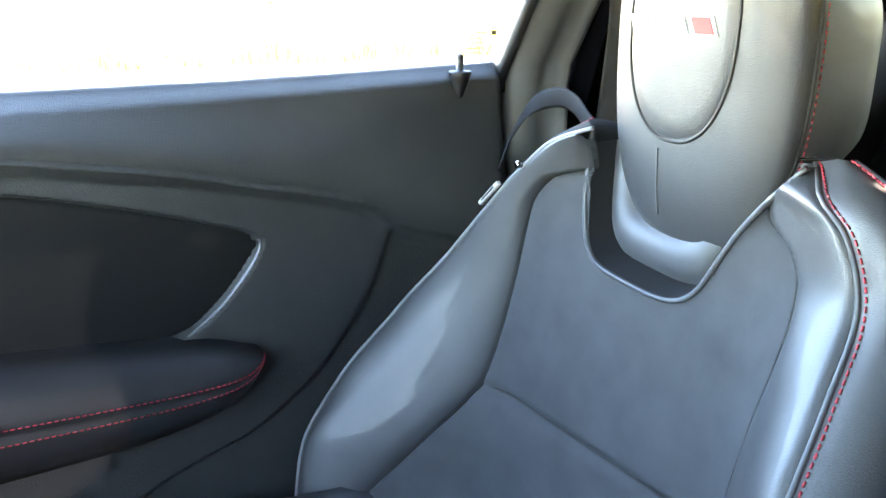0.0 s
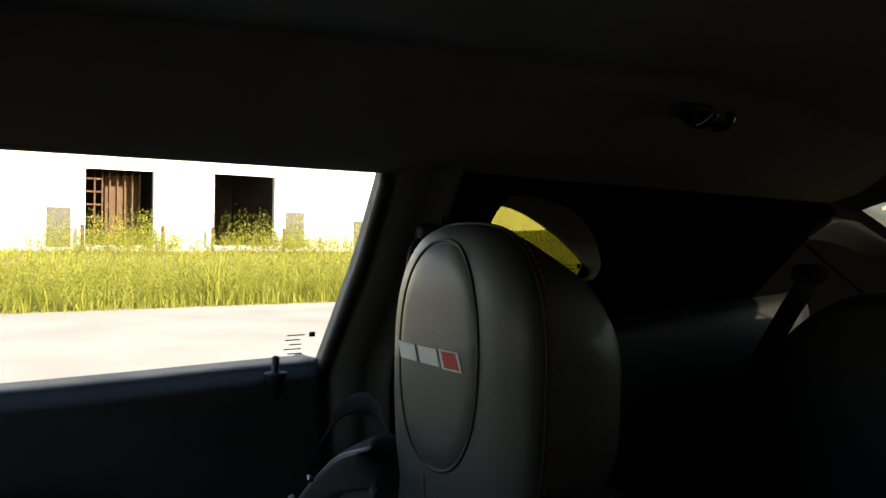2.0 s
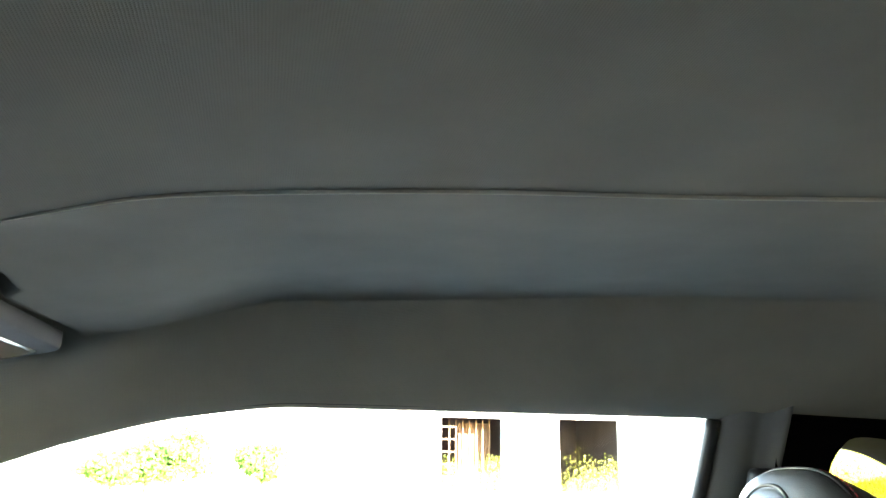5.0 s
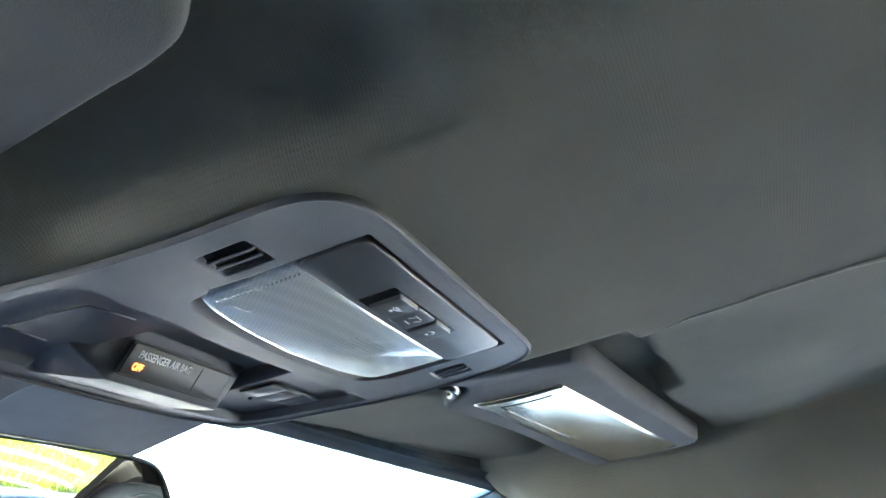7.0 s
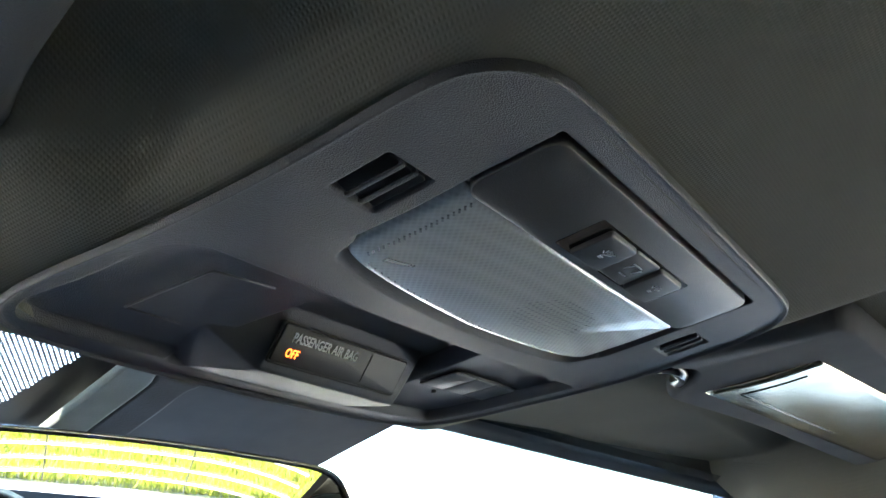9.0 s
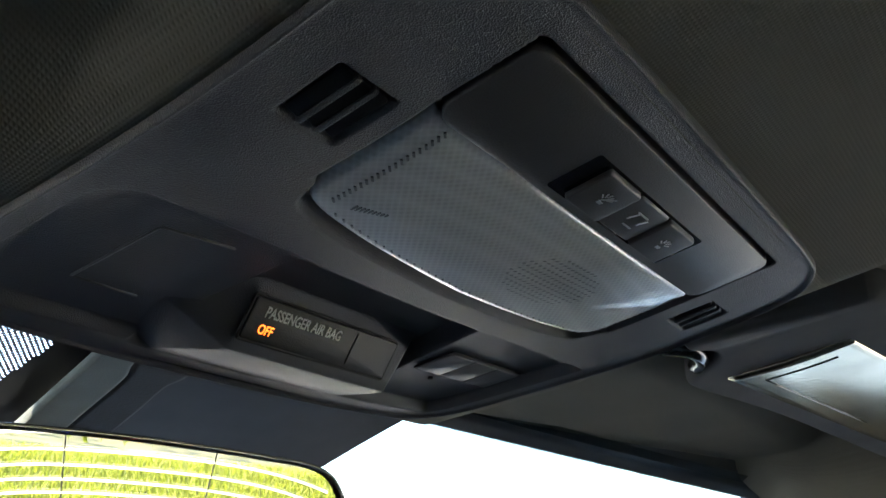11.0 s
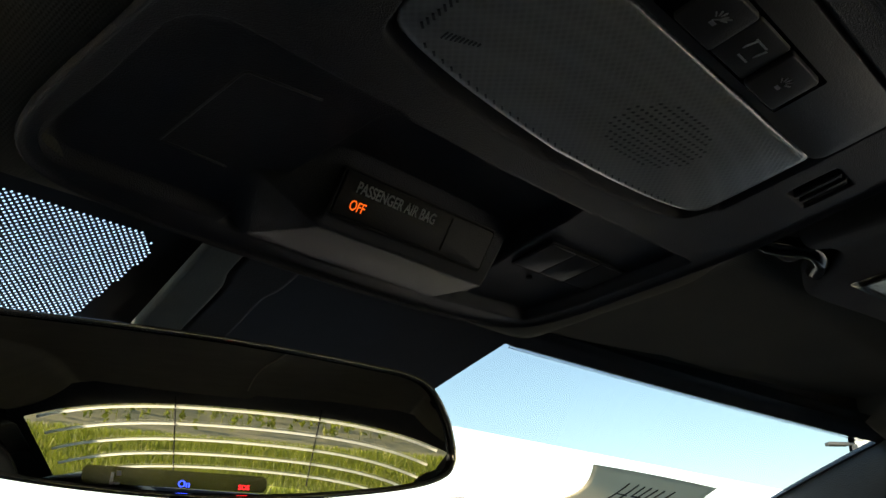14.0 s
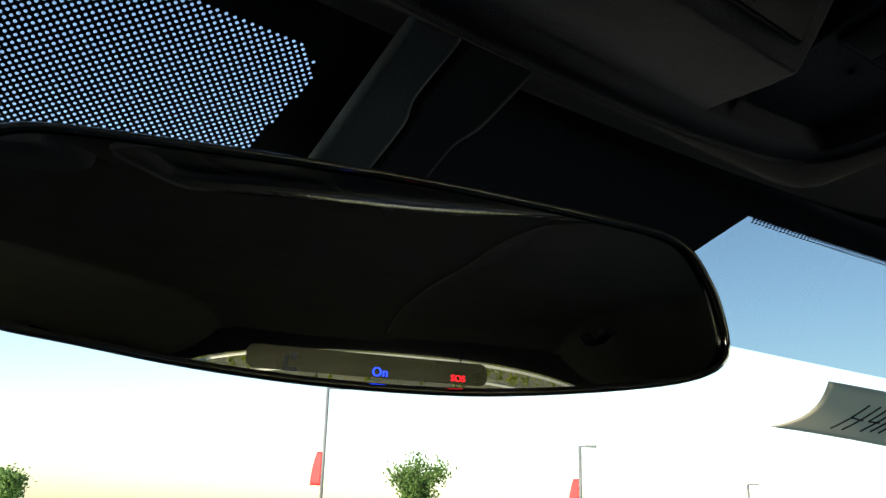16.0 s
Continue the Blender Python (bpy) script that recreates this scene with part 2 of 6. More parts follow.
let_through(M_LEAF, 0.35, (0.14, 0.26, 0.04))
M_BARK = mat("bark", (0.12, 0.09, 0.06), 0.9, scale=8, bump=0.5, bump_scale=30)


# ---- mesh helpers ----
def part(name, bm, material, parent=None, label="", smooth=True, kind="", category="", group=""):
    me = bpy.data.meshes.new(name)
    if smooth:
        for f in bm.faces:
            f.smooth = True
    bm.to_mesh(me)
    bm.free()
    me.materials.append(material)
    ob = new(name, me)
    if parent is not None:
        ob.parent = parent
    return tagged(ob, label, category, group, kind)


def thing(name, place, label, category, group="", kind=""):
    ob = new(name)
    ob.empty_display_size = 0.05
    ob.location = place
    bpy.context.view_layer.update()
    return tagged(ob, label, category, group, kind)


def under(parent, *obs):
    """Hang parts built in world places under a thing without moving them."""
    for o in obs:
        o.parent = parent
        o.matrix_parent_inverse = Matrix.Translation(parent.matrix_basis.translation).inverted() if parent.parent is None else Matrix.Translation(parent.parent.matrix_basis.translation).inverted() @ Matrix.Identity(4)
        if parent.parent is not None:
            o.matrix_parent_inverse = Matrix.Identity(4)
    return obs[0]


def sheet(fn, nu, nv, thick=0.0, push=None, skip=None):
    """A surface of nu by nv faces from fn(u, v); thick gives it a back and edges, along push or its normals."""
    bm = bmesh.new()
    vs = [[bm.verts.new(fn(i / nu, j / nv)) for j in range(nv + 1)] for i in range(nu + 1)]
    for i in range(nu):
        for j in range(nv):
            q = [vs[i][j], vs[i + 1][j], vs[i + 1][j + 1], vs[i][j + 1]]
            if skip and skip(sum((v.co for v in q), Vector()) / 4):
                continue
            bm.faces.new(q)
    loose = [v for v in bm.verts if not v.link_faces]
    for v in loose:
        bm.verts.remove(v)
    if thick:
        bm.normal_update()
        front = list(bm.verts)
        back = {v: bm.verts.new(v.co + (Vector(push) if push else v.normal) * thick) for v in front}
        edges = [e for e in bm.edges if len(e.link_faces) == 1]
        for f in list(bm.faces):
            bm.faces.new([back[v] for v in reversed(f.verts)])
        for e in edges:
            a, b = e.verts
            bm.faces.new([b, a, back[a], back[b]])
        bmesh.ops.recalc_face_normals(bm, faces=bm.faces)
    return bm


def spline(pts, n, closed=False):
    """n points along a smooth curve through pts."""
    p = [Vector(q) for q in pts]
    m, out = len(p), []
    spans = m if closed else m - 1
    for k in range(n):
        s = k / (n if closed else n - 1) * spans
        i = min(int(s), spans - 1)
        f = s - i
        if closed:
            a, b, c, d = p[(i - 1) % m], p[i], p[(i + 1) % m], p[(i + 2) % m]
        else:
            a, b, c, d = p[max(i - 1, 0)], p[i], p[i + 1], p[min(i + 2, m - 1)]
        out.append(0.5 * ((2 * b) + (c - a) * f + (2 * a - 5 * b + 4 * c - d) * f * f + (3 * b - a - 3 * c + d) * f ** 3))
    return out


def tube(bm, pts, r, n=8, closed=False, flat=1.0, up=(0, 0, 1)):
    """A round or flattened cord along pts, added to bm."""
    pts = [Vector(q) for q in pts]
    rings, m = [], len(pts)
    for k, p in enumerate(pts):
        t = (pts[(k + 1) % m] - pts[k - 1]) if closed else (pts[min(k + 1, m - 1)] - pts[max(k - 1, 0)])
        t.normalize()
        side = t.cross(Vector(up))
        if side.length < 1e-4:
            side = t.cross(Vector((1, 0, 0)))
        side.normalize()
        nor = side.cross(t).normalized()
        rr = r[k] if isinstance(r, (list, tuple)) else r
        rings.append([bm.verts.new(p + side * math.cos(a) * rr + nor * math.sin(a) * rr * flat) for a in (2 * math.pi * i / n for i in range(n))])
    for k in range(m if closed else m - 1):
        a, b = rings[k], rings[(k + 1) % m]
        for i in range(n):
            bm.faces.new([a[i], a[(i + 1) % n], b[(i + 1) % n], b[i]])
    if not closed:
        bm.faces.new(list(reversed(rings[0])))
        bm.faces.new(rings[-1])
    return bm


def cord(pts, r, n=8, closed=False, flat=1.0, up=(0, 0, 1)):
    return tube(bmesh.new(), pts, r, n, closed, flat, up)


def block(bm, m, size, bevel=0.0):
    """A bevelled box of that size at the pose m, added to bm."""
    made = bmesh.ops.create_cube(bm, size=1, matrix=m @ Matrix.Diagonal((*size, 1)))
    if bevel:
        edges = list({e for v in made["verts"] for e in v.link_edges})
        bmesh.ops.bevel(bm, geom=edges, offset=bevel, segments=2, affect="EDGES", profile=0.5)
    return bm


def plate(outline, place, thick, rim=0.0, steps=3):
    """A slab from a flat outline of (a, b): place(a, b, h) gives its points, h from 0 (back) to thick (front); rim rounds the front edge."""
    bm = bmesh.new()
    c = Vector((sum(p[0] for p in outline) / len(outline), sum(p[1] for p in outline) / len(outline)))
    levels = [(0.0, 0.0)] + [(rim * (1 - math.cos(math.pi / 2 * k / steps)), thick - rim + rim * math.sin(math.pi / 2 * k / steps)) for k in range(steps + 1)] if rim else [(0.0, 0.0), (0.0, thick)]
    rings = []
    for inset, h in levels:
        ring = []
        for a, b in outline:
            v = c - Vector((a, b))
            q = Vector((a, b)) + (v.normalized() * inset if v.length else v)
            ring.append(bm.verts.new(place(q[0], q[1], h)))
        rings.append(ring)
    m = len(outline)
    for r0, r1 in zip(rings, rings[1:]):
        for i in range(m):
            bm.faces.new([r0[i], r0[(i + 1) % m], r1[(i + 1) % m], r1[i]])
    bm.faces.new(rings[-1])
    bm.faces.new(list(reversed(rings[0])))
    bmesh.ops.recalc_face_normals(bm, faces=bm.faces)
    return bm


def rounded(w0, w1, h0, h1, r, n=6):
    """A rounded rectangle as a list of (a, b)."""
    out = []
    for cx, cy, a0 in ((w1 - r, h1 - r, 0), (w0 + r, h1 - r, 90), (w0 + r, h0 + r, 180), (w1 - r, h0 + r, 270)):
        for k in range(n + 1):
            a = radians(a0 + 90 * k / n)
            out.append((cx + r * math.cos(a), cy + r * math.sin(a)))
    return out


def smooth(a, b, x):
    t = min(max((x - a) / (b - a), 0.0), 1.0)
    return t * t * (3 - 2 * t)


SLOPES = {}


def inter(x, xs, ys):
    """A smooth curve through the points (xs, ys) that does not overshoot; flat beyond the ends."""
    if x <= xs[0]:
        return ys[0]
    if x >= xs[-1]:
        return ys[-1]
    key = (tuple(xs), tuple(ys))
    m = SLOPES.get(key)
    if m is None:
        d = [(ys[i + 1] - ys[i]) / (xs[i + 1] - xs[i]) for i in range(len(xs) - 1)]
        m = [d[0]] + [0.0 if d[i - 1] * d[i] <= 0 else 2 * d[i - 1] * d[i] / (d[i - 1] + d[i]) for i in range(1, len(d))] + [d[-1]]
        SLOPES[key] = m
    i = 0
    while x > xs[i + 1]:
        i += 1
    h = xs[i + 1] - xs[i]
    t = (x - xs[i]) / h
    return (2 * t ** 3 - 3 * t * t + 1) * ys[i] + (t ** 3 - 2 * t * t + t) * h * m[i] + (3 * t * t - 2 * t ** 3) * ys[i + 1] + (t ** 3 - t * t) * h * m[i + 1]


def stitches(pts, lift, gap=0.007, length=0.0042, r=0.0008):
    """A row of short thread stitches along a curve."""
    bm = bmesh.new()
    pts = [Vector(p) for p in pts]
    dist, run = [0.0], 0.0
    for a, b in zip(pts, pts[1:]):
        run += (b - a).length
        dist.append(run)
    at = lambda s: Vector([float(np.interp(s, dist, [p[k] for p in pts])) for k in range(3)])  # noqa: E731
    s = 0.0
    while s + length < run:
        a, b = at(s) + Vector(lift), at(s + length) + Vector(lift)
        tube(bm, [a, (a + b) / 2 + Vector(lift) * 0.6, b], r, 5)
        s += gap
    return bm


def lettering(text, size, m, material, parent, name, depth=0.0003, label="", bold=0.0):
    """Words in the built-in font at the pose m, as a mesh."""
    cu = bpy.data.curves.new(name, "FONT")
    cu.body, cu.size, cu.extrude, cu.align_x, cu.offset = text, size, depth, "LEFT", bold
    tmp = bpy.data.objects.new(name, cu)
    scene.collection.objects.link(tmp)
    bpy.context.view_layer.update()
    me = bpy.data.meshes.new_from_object(tmp.evaluated_get(bpy.context.evaluated_depsgraph_get()))
    bpy.data.objects.remove(tmp)
    me.name = name
    me.transform(m)
    me.materials.clear()
    me.materials.append(material)
    ob = new(name, me)
    ob.parent = parent
    return tagged(ob, label)


# ---- shape of the cabin ----
def z_roof(y):
    return inter(y, [-0.94, -0.75, -0.4, 0, 0.3, 0.55, 0.75, 0.9, 1.05, 1.1], [1.296, 1.309, 1.318, 1.318, 1.311, 1.300, 1.281, 1.265, 1.253, 1.249])


def z_rail(y):
    return inter(y, [-0.92, -0.3, 0.0, 0.5, 0.617, 0.735, 0.825, 0.87, 0.912, 0.94, 0.97], [1.21, 1.219, 1.221, 1.220, 1.207, 1.177, 1.144, 1.127, 1.163, 1.212, 1.224])


def y_header(x):
    return 1.066 - 0.26 * x * x


def x_crease(y):
    return inter(y, [-0.8, -0.3, 0.0, 0.2, 0.32, 0.42, 0.5, 0.6, 0.70, 0.75], [-0.01, 0.015, 0.047, 0.073, 0.086, 0.092, 0.100, 0.114, 0.143, 0.185])


def con_z(y):
    """Height of the console's face."""
    return inter(y, [0.70, 0.78, 0.867, 0.94, 1.0, 1.05], [1.2755, 1.2595, 1.2405, 1.231, 1.2232, 1.216])


def headliner_z(x, y):
    ax = abs(x)
    xb = inter(y, [-0.9, -0.3, 0.0, 0.3, 0.4, 0.5, 0.58, 0.66, 0.75], [0.42, 0.375, 0.455, 0.520, 0.538, 0.542, 0.535, 0.52, 0.54])
    z = z_roof(y) - 0.006 * (ax / 0.5) ** 2
    t = min(max((ax - xb) / (0.612 - xb), 0), 1)
    z -= (z - z_rail(y)) * (1 - (1 - t) ** 1.5) * smooth(0.0, 0.12, t)
    # the fold across the ceiling and the shallow pockets behind the visors
    d = x - x_crease(y)
    z += 0.012 * smooth(0.28, 0.54, x) * (1 - t) ** 1.5 * smooth(0.68, 0.48, y) * smooth(-0.25, 0.1, y)
    z += 0.020 * smooth(0.09, 0.36, x) * (1 - t) * smooth(0.70, 0.52, y) * smooth(-0.75, -0.15, y)
    fade = 1 - smooth(0.70, 0.76, y)
    z += fade * (0.0075 * smooth(-0.002, 0.032, d)) * (1 - smooth(0.2, 0.36, x))
    w = (1 - smooth(0.135, 0.20, ax)) * smooth(0.60, 0.775, y) * (1 - smooth(0.99, 1.04, y))
    z = z * (1 - w) + (con_z(y) + 0.0018) * w
    z += 0.03 * (1 - smooth(0.020, 0.029, math.hypot(max(ax - 0.093, 0), max(0.818 - y, 0, y - 0.952))))
    y_pocket = inter(ax, [0.14, 0.24, 0.29, 0.325, 0.35, 0.5], [0.738, 0.737, 0.731, 0.730, 0.746, 0.724]) if x > 0 else 0.750
    soft = 0.006 if x > 0 else 0.018
    pocket = smooth(0.128, 0.145, ax) * (1 - smooth(0.530, 0.556, ax)) * smooth(-soft, soft, y - y_pocket) * (1 - smooth(0.86, 0.91, y))
    return z + 0.019 * pocket


def headliner_point(u, v):
    x = (u * 2 - 1)
    x = 0.612 * (math.sin(x * 1.25) / math.sin(1.25))
    y = -0.92 + (y_header(x) - 0.020 + 0.92) * (1 - (1 - v) ** 1.15)
    return Vector((x, y, headliner_z(x, y)))


roof_bm = sheet(headliner_point, 260, 330, 0.008, (0, 0, 1))
fold = [Vector((x_crease(y), y, headliner_z(x_crease(y), y) - 0.0003)) for y in [-0.74 + 1.48 * k / 120 for k in range(121)]]
part("ceiling", roof_bm, M_HEAD, None, "dark grey woven cloth headliner with one long fold", kind="structure", category="ceiling")
# the second part is an added pale cord that paints the fold's bright line
part("trim", cord([p + Vector((-0.001, 0, 0)) for p in fold], [0.0016 * min(1, (120 - k) / 14) + 0.0002 for k in range(121)], 12), M_FOLDGLINT, None, "thin pale cord painted as the lit edge of the headliner fold", kind="structure", category="trim")


def roof_skin(u, v):
    x = (u * 2 - 1) * 0.66
    y = -0.93 + (y_header(x) + 0.004 + 0.93) * v
    return Vector((x, y, z_roof(y) + 0.010 + 0.062 * smooth(1.06, 0.80, y) * smooth(-1.0, -0.7, y) - 0.075 * abs(x / 0.66) ** 10 * smooth(1.10, 0.9, y)))


part("roof", sheet(roof_skin, 24, 40, 0.006, (0, 0, 1)), M_PAINT, None, "dark painted roof panel of the car", kind="structure", category="roof")


def glass_point(x, s):
    """A point of the windshield, s metres ahead of its top edge."""
    return Vector((x, y_header(x) + s, 1.250 - 0.062 * x * x - 0.34 * s - 0.25 * s * s))


def x_glass(s):
    return 0.625 + 0.17 * s


WS = thing("windshield", (0, 1.3, 1.1), "sloping clear windshield with a blue shade band", "window", kind="structure")


def ws_part(name, s0, s1, material, lift=0.0, x0=None, x1=None, nu=40, nv=8, label=""):
    def fn(u, v):
        x = (u * 2 - 1) * 0.62
        e0, e1 = (0.097 if s0 is None else s0), (0.097 if s1 is None else s1)
        s = e0 + (e1 - e0) * v
        a, b = (-x_glass(s) if x0 is None else x0), (x_glass(s) if x1 is None else x1)
        p = glass_point(a + (b - a) * u, s)
        return p + Vector((0, -0.46, -0.88)) * lift
    ob = part(name, sheet(fn, nu, nv), material, None, label)
    under(WS, ob)
    return ob


for nm, a, b, mm, xa, xb, lb in (("shade_band", -0.03, None, M_TINT, 0.10, None, "blue tinted shade band"), ("pane", -0.03, None, M_GLASS, None, 0.10, "clear glass behind the mirror"), ("pane", None, 0.80, M_GLASS, None, None, "clear windshield glass")):
    ws_part(nm, a, b, mm, x0=xa, x1=xb, label=lb).visible_shadow = False


def frit_edge():
    """The black border: a strip along the top and down the sides, ending in small dots."""
    bm = bmesh.new()
    for a, b in ((-0.62, -0.018), (-0.02, 0.20), (0.196, 0.62)):
        deep = 0.13 if a == -0.02 else (-0.018 if b == -0.018 else 0.0)
        vs = [[bm.verts.new(glass_point(a + (b - a) * i / 20, -0.09 + (deep + 0.09) * j / 44) + Vector((0, -0.46, -0.88)) * 0.002 + Vector((0, 0, 0.026 * smooth(0.012, 0.045, 0.09 - (deep + 0.09) * j / 44)))) for j in range(45)] for i in range(21)]
        for i in range(20):
            for j in range(44):
                bm.faces.new([vs[i][j], vs[i + 1][j], vs[i + 1][j + 1], vs[i][j + 1]])
    for sgn in (-1, 1):
        vs = [[bm.verts.new(glass_point(sgn * (x_glass(0.8 * i / 20) + 0.02 - 0.035 * j), 0.8 * i / 20) + Vector((0, -0.46, -0.88)) * 0.002) for j in range(2)] for i in range(21)]
        for i in range(20):
            bm.faces.new([vs[i][0], vs[i + 1][0], vs[i + 1][1], vs[i][1]])
    for row, rad in ((0.0005, 0.0011), (0.0025, 0.0009)):
        for k in range(150):
            x = 0.205 + k * 0.0026 + (0.0013 if row > 0.001 else 0)
            ring = [bm.verts.new(glass_point(x + rad * math.cos(a), row + rad * math.sin(a)) + Vector((0, -0.46, -0.88)) * 0.002) for a in (math.pi / 3 * i for i in range(6))]
            bm.faces.new(ring)
    return bm


under(WS, part("frit_border", frit_edge(), M_FRIT, None, "black enamel border with fading dots"))


def frit_dots():
    """A black enamel field with a diagonal lattice of round clear holes."""
    bm = bmesh.new()
    pitch, step, hole = 0.0029, 0.00155, 0.00056
    rows, cols = int(0.175 / step), int(0.315 / pitch)
    lift = Vector((0, -0.46, -0.88)) * 0.0022
    for r in range(rows):
        for c in range(cols):
            x, s = -0.012 - c * pitch - (pitch / 2 if r % 2 else 0), -0.020 + r * step
            ov = [bm.verts.new(glass_point(x + pitch / 2 * a, s + step * b) + lift) for a, b in ((1, 0), (0, 1), (-1, 0), (0, -1))]
            # a rounded corner at the header
            if math.hypot(max(x + 0.042, 0), max(0.0125 - s, 0)) > 0.0145 or s < -0.0015 or x > -0.0275 - 0.1 * s + 0.0015:
                bm.faces.new(ov)
                continue
            iv = [bm.verts.new(glass_point(x + hole * math.cos(math.pi / 6 * i), s + hole * 1.1 * math.sin(math.pi / 6 * i)) + lift) for i in range(12)]
            for k in range(4):
                a, b = ov[k], ov[(k + 1) % 4]
                bm.faces.new([a, b, iv[3 * k + 2], iv[3 * k + 1]])
                bm.faces.new([a, iv[3 * k + 1], iv[3 * k]])
                bm.faces.new([b, iv[(3 * k + 3) % 12], iv[3 * k + 2]])
    return bm


under(WS, part("dotted_frit", frit_dots(), M_FRIT, None, "black enamel field with a lattice of clear dots", smooth=False, kind="stuff"))


# ---- sides of the cabin: windows, pillars, doors, for either side ----
def window_x(z):
    return 0.735 - (z - 0.985) * 0.49


def y_window_rear(z):
    return inter(z, [0.97, 0.984, 1.059, 1.123, 1.219], [0.025, 0.023, 0.014, 0.007, 0.004])


def y_window_front(z):
    return inter(z, [0.95, 1.0, 1.07, 1.142, 1.174, 1.203, 1.216], [1.16, 1.08, 0.955, 0.825, 0.735, 0.617, 0.5])


def side(sgn, tag):
    S = lambda x, y, z: Vector((sgn * x, y, z))  # noqa: E731
    far = "passenger" if sgn > 0 else "driver"
    # glass
    def pane_pt(u, v):
        z = 0.96 + 0.285 * v
        a, b = y_window_rear(z), y_window_front(z)
        return S(window_x(z), a - 0.02 + (b - a + 0.03) * u, z)
    win = thing("window_" + tag, (sgn * 0.7, 0.5, 1.0), ("clear" if sgn > 0 else "unseen sun-blocking") + f" frameless door glass on the {far} side", "window", kind="structure")
    # the unseen driver side pane is an addition that blocks the low sun
    g = part("pane", sheet(pane_pt, 30, 10), M_GLASS if sgn > 0 else M_SUNBLOCK)
    g.visible_shadow = sgn < 0
    under(win, g)
    # rail seal over the glass: pale edge, dark lip
    ys = [k / 60 * 1.0 - 0.06 for k in range(61)]
    pts = [S(0.615, y, z_rail(y) + 0.007) for y in ys if y < 0.86]
    under(win, part("roof_seal", cord(pts, 0.004, 8), M_RUBBER, None, "black rubber seal under the roof rail"))
    # outer roof rail and upper body, which keep the light out
    def rail(u, v):
        y = -0.93 + 1.87 * u
        return S(0.605 + 0.075 * v, y, z_rail(min(y, 0.86)) + 0.004 + 0.035 * v * (1 - 0.4 * v))
    part("roof_rail", sheet(rail, 40, 4, 0.02, (0, 0, 1)), M_RUBBER, None, f"dark roof rail over the {far} side glass", kind="structure", category="roof rail")
    # A pillar trim between windshield edge and door glass
    def apil(u, v):
        s = -0.005 + 0.62 * u
        p = glass_point(x_glass(max(s, 0)) - 0.012, s)
        zf = inter(s, [-0.005, 0.02, 0.1, 0.62], [1.205, 1.165, 1.10, 0.90])
        yf = inter(s, [-0.005, 0.02, 0.1, 0.62], [0.935, 0.905, 0.92, 1.25])
        xf = window_x(zf) - 0.010
        q = Vector((xf, yf, zf))
        w = p.lerp(q, v)
        w.x -= 0.022 * math.sin(math.pi * v)
        return S(w.x, w.y, w.z)
    part("trim", sheet(apil, 30, 10, 0.05, (sgn * 0.9, 0, 0.3)), M_PILLAR, None, f"grey plastic trim of the {far} side windshield pillar", kind="structure", category="pillar trim")
    # B pillar trim
    def bpil(u, v):
        z = 0.60 + 0.655 * v
        x = window_x(max(z, 0.96)) - 0.012
        yr = y_window_rear(max(z, 0.97)) - 0.012
        y = yr - 0.075 * u
        x -= 0.016 * math.sin(math.pi * min(u * 1.25, 1)) ** 0.7 + 0.03 * smooth(0.55, 1.0, u)
        if z < 0.975:
            x -= 0.008
        return S(x, y, z)
    part("trim", sheet(bpil, 14, 50, 0.05, (sgn, 0, 0)), M_PILLAR, None, f"grey plastic {far} side centre pillar trim with a break line", kind="structure", category="pillar trim")
    part("trim", cord([S(window_x(z) - 0.008, y_window_rear(z) - 0.004, z) for z in [0.95 + 0.27 * k / 20 for k in range(21)]], 0.009, 10), M_RUBBER, None, "black rubber door seal along the centre pillar", kind="structure", category="seal")
    # rear quarter with its small window
    if sgn < 0:
        # driver side opening is unseen; its outline shapes the sun patch on the seat
        hole = [(-0.186, 1.106), (-0.188, 1.121), (-0.200, 1.136), (-0.222, 1.152), (-0.229, 1.172), (-0.238, 1.188), (-0.252, 1.188), (-0.285, 1.166), (-0.340, 1.126), (-0.353, 1.105), (-0.340, 1.092), (-0.30, 1.090), (-0.200, 1.093)]
        # shifted and clipped to place that patch and cut stray sun
        hole = [(min(a + 0.088, -0.105), min(b, 1.186)) for a, b in hole]
        clear = hole
    else:
        hole = [(-0.146, 1.112), (-0.147, 1.145), (-0.152, 1.170), (-0.163, 1.189), (-0.181, 1.2015), (-0.226, 1.200), (-0.291, 1.184), (-0.333, 1.155), (-0.362, 1.117), (-0.362, 1.096), (-0.344, 1.086), (-0.250, 1.082), (-0.165, 1.088)]
        clear = [(-0.160, 1.112), (-0.163, 1.140), (-0.172, 1.163), (-0.180, 1.180), (-0.192, 1.189), (-0.234, 1.180), (-0.294, 1.154), (-0.339, 1.129), (-0.378, 1.101), (-0.380, 1.090), (-0.346, 1.086), (-0.250, 1.085), (-0.175, 1.090)]
    hole, clear = [[(p.x, p.y) for p in spline([(a, b, 0) for a, b in c], 52, True)] for c in (hole, clear)]
    qx = lambda y, z: 0.66 - (z - 0.985) * 0.30 - 0.012 * smooth(-0.2, -0.9, y)  # noqa: E731
    bm = bmesh.new()
    outer = [(-0.075, 1.26), (-0.075, 0.40), (-1.55, 0.40), (-1.55, 1.04), (-1.06, 1.12), (-0.96, 1.17), (-0.91, 1.22), (-0.88, 1.27), (-0.86, 1.31), (-0.30, 1.28)]
    loops = []
    for loop in (outer, hole):
        vs = [bm.verts.new(S(qx(a, b), a, b)) for a, b in loop]
        loops.append([bm.edges.new((vs[i], vs[(i + 1) % len(vs)])) for i in range(len(vs))])
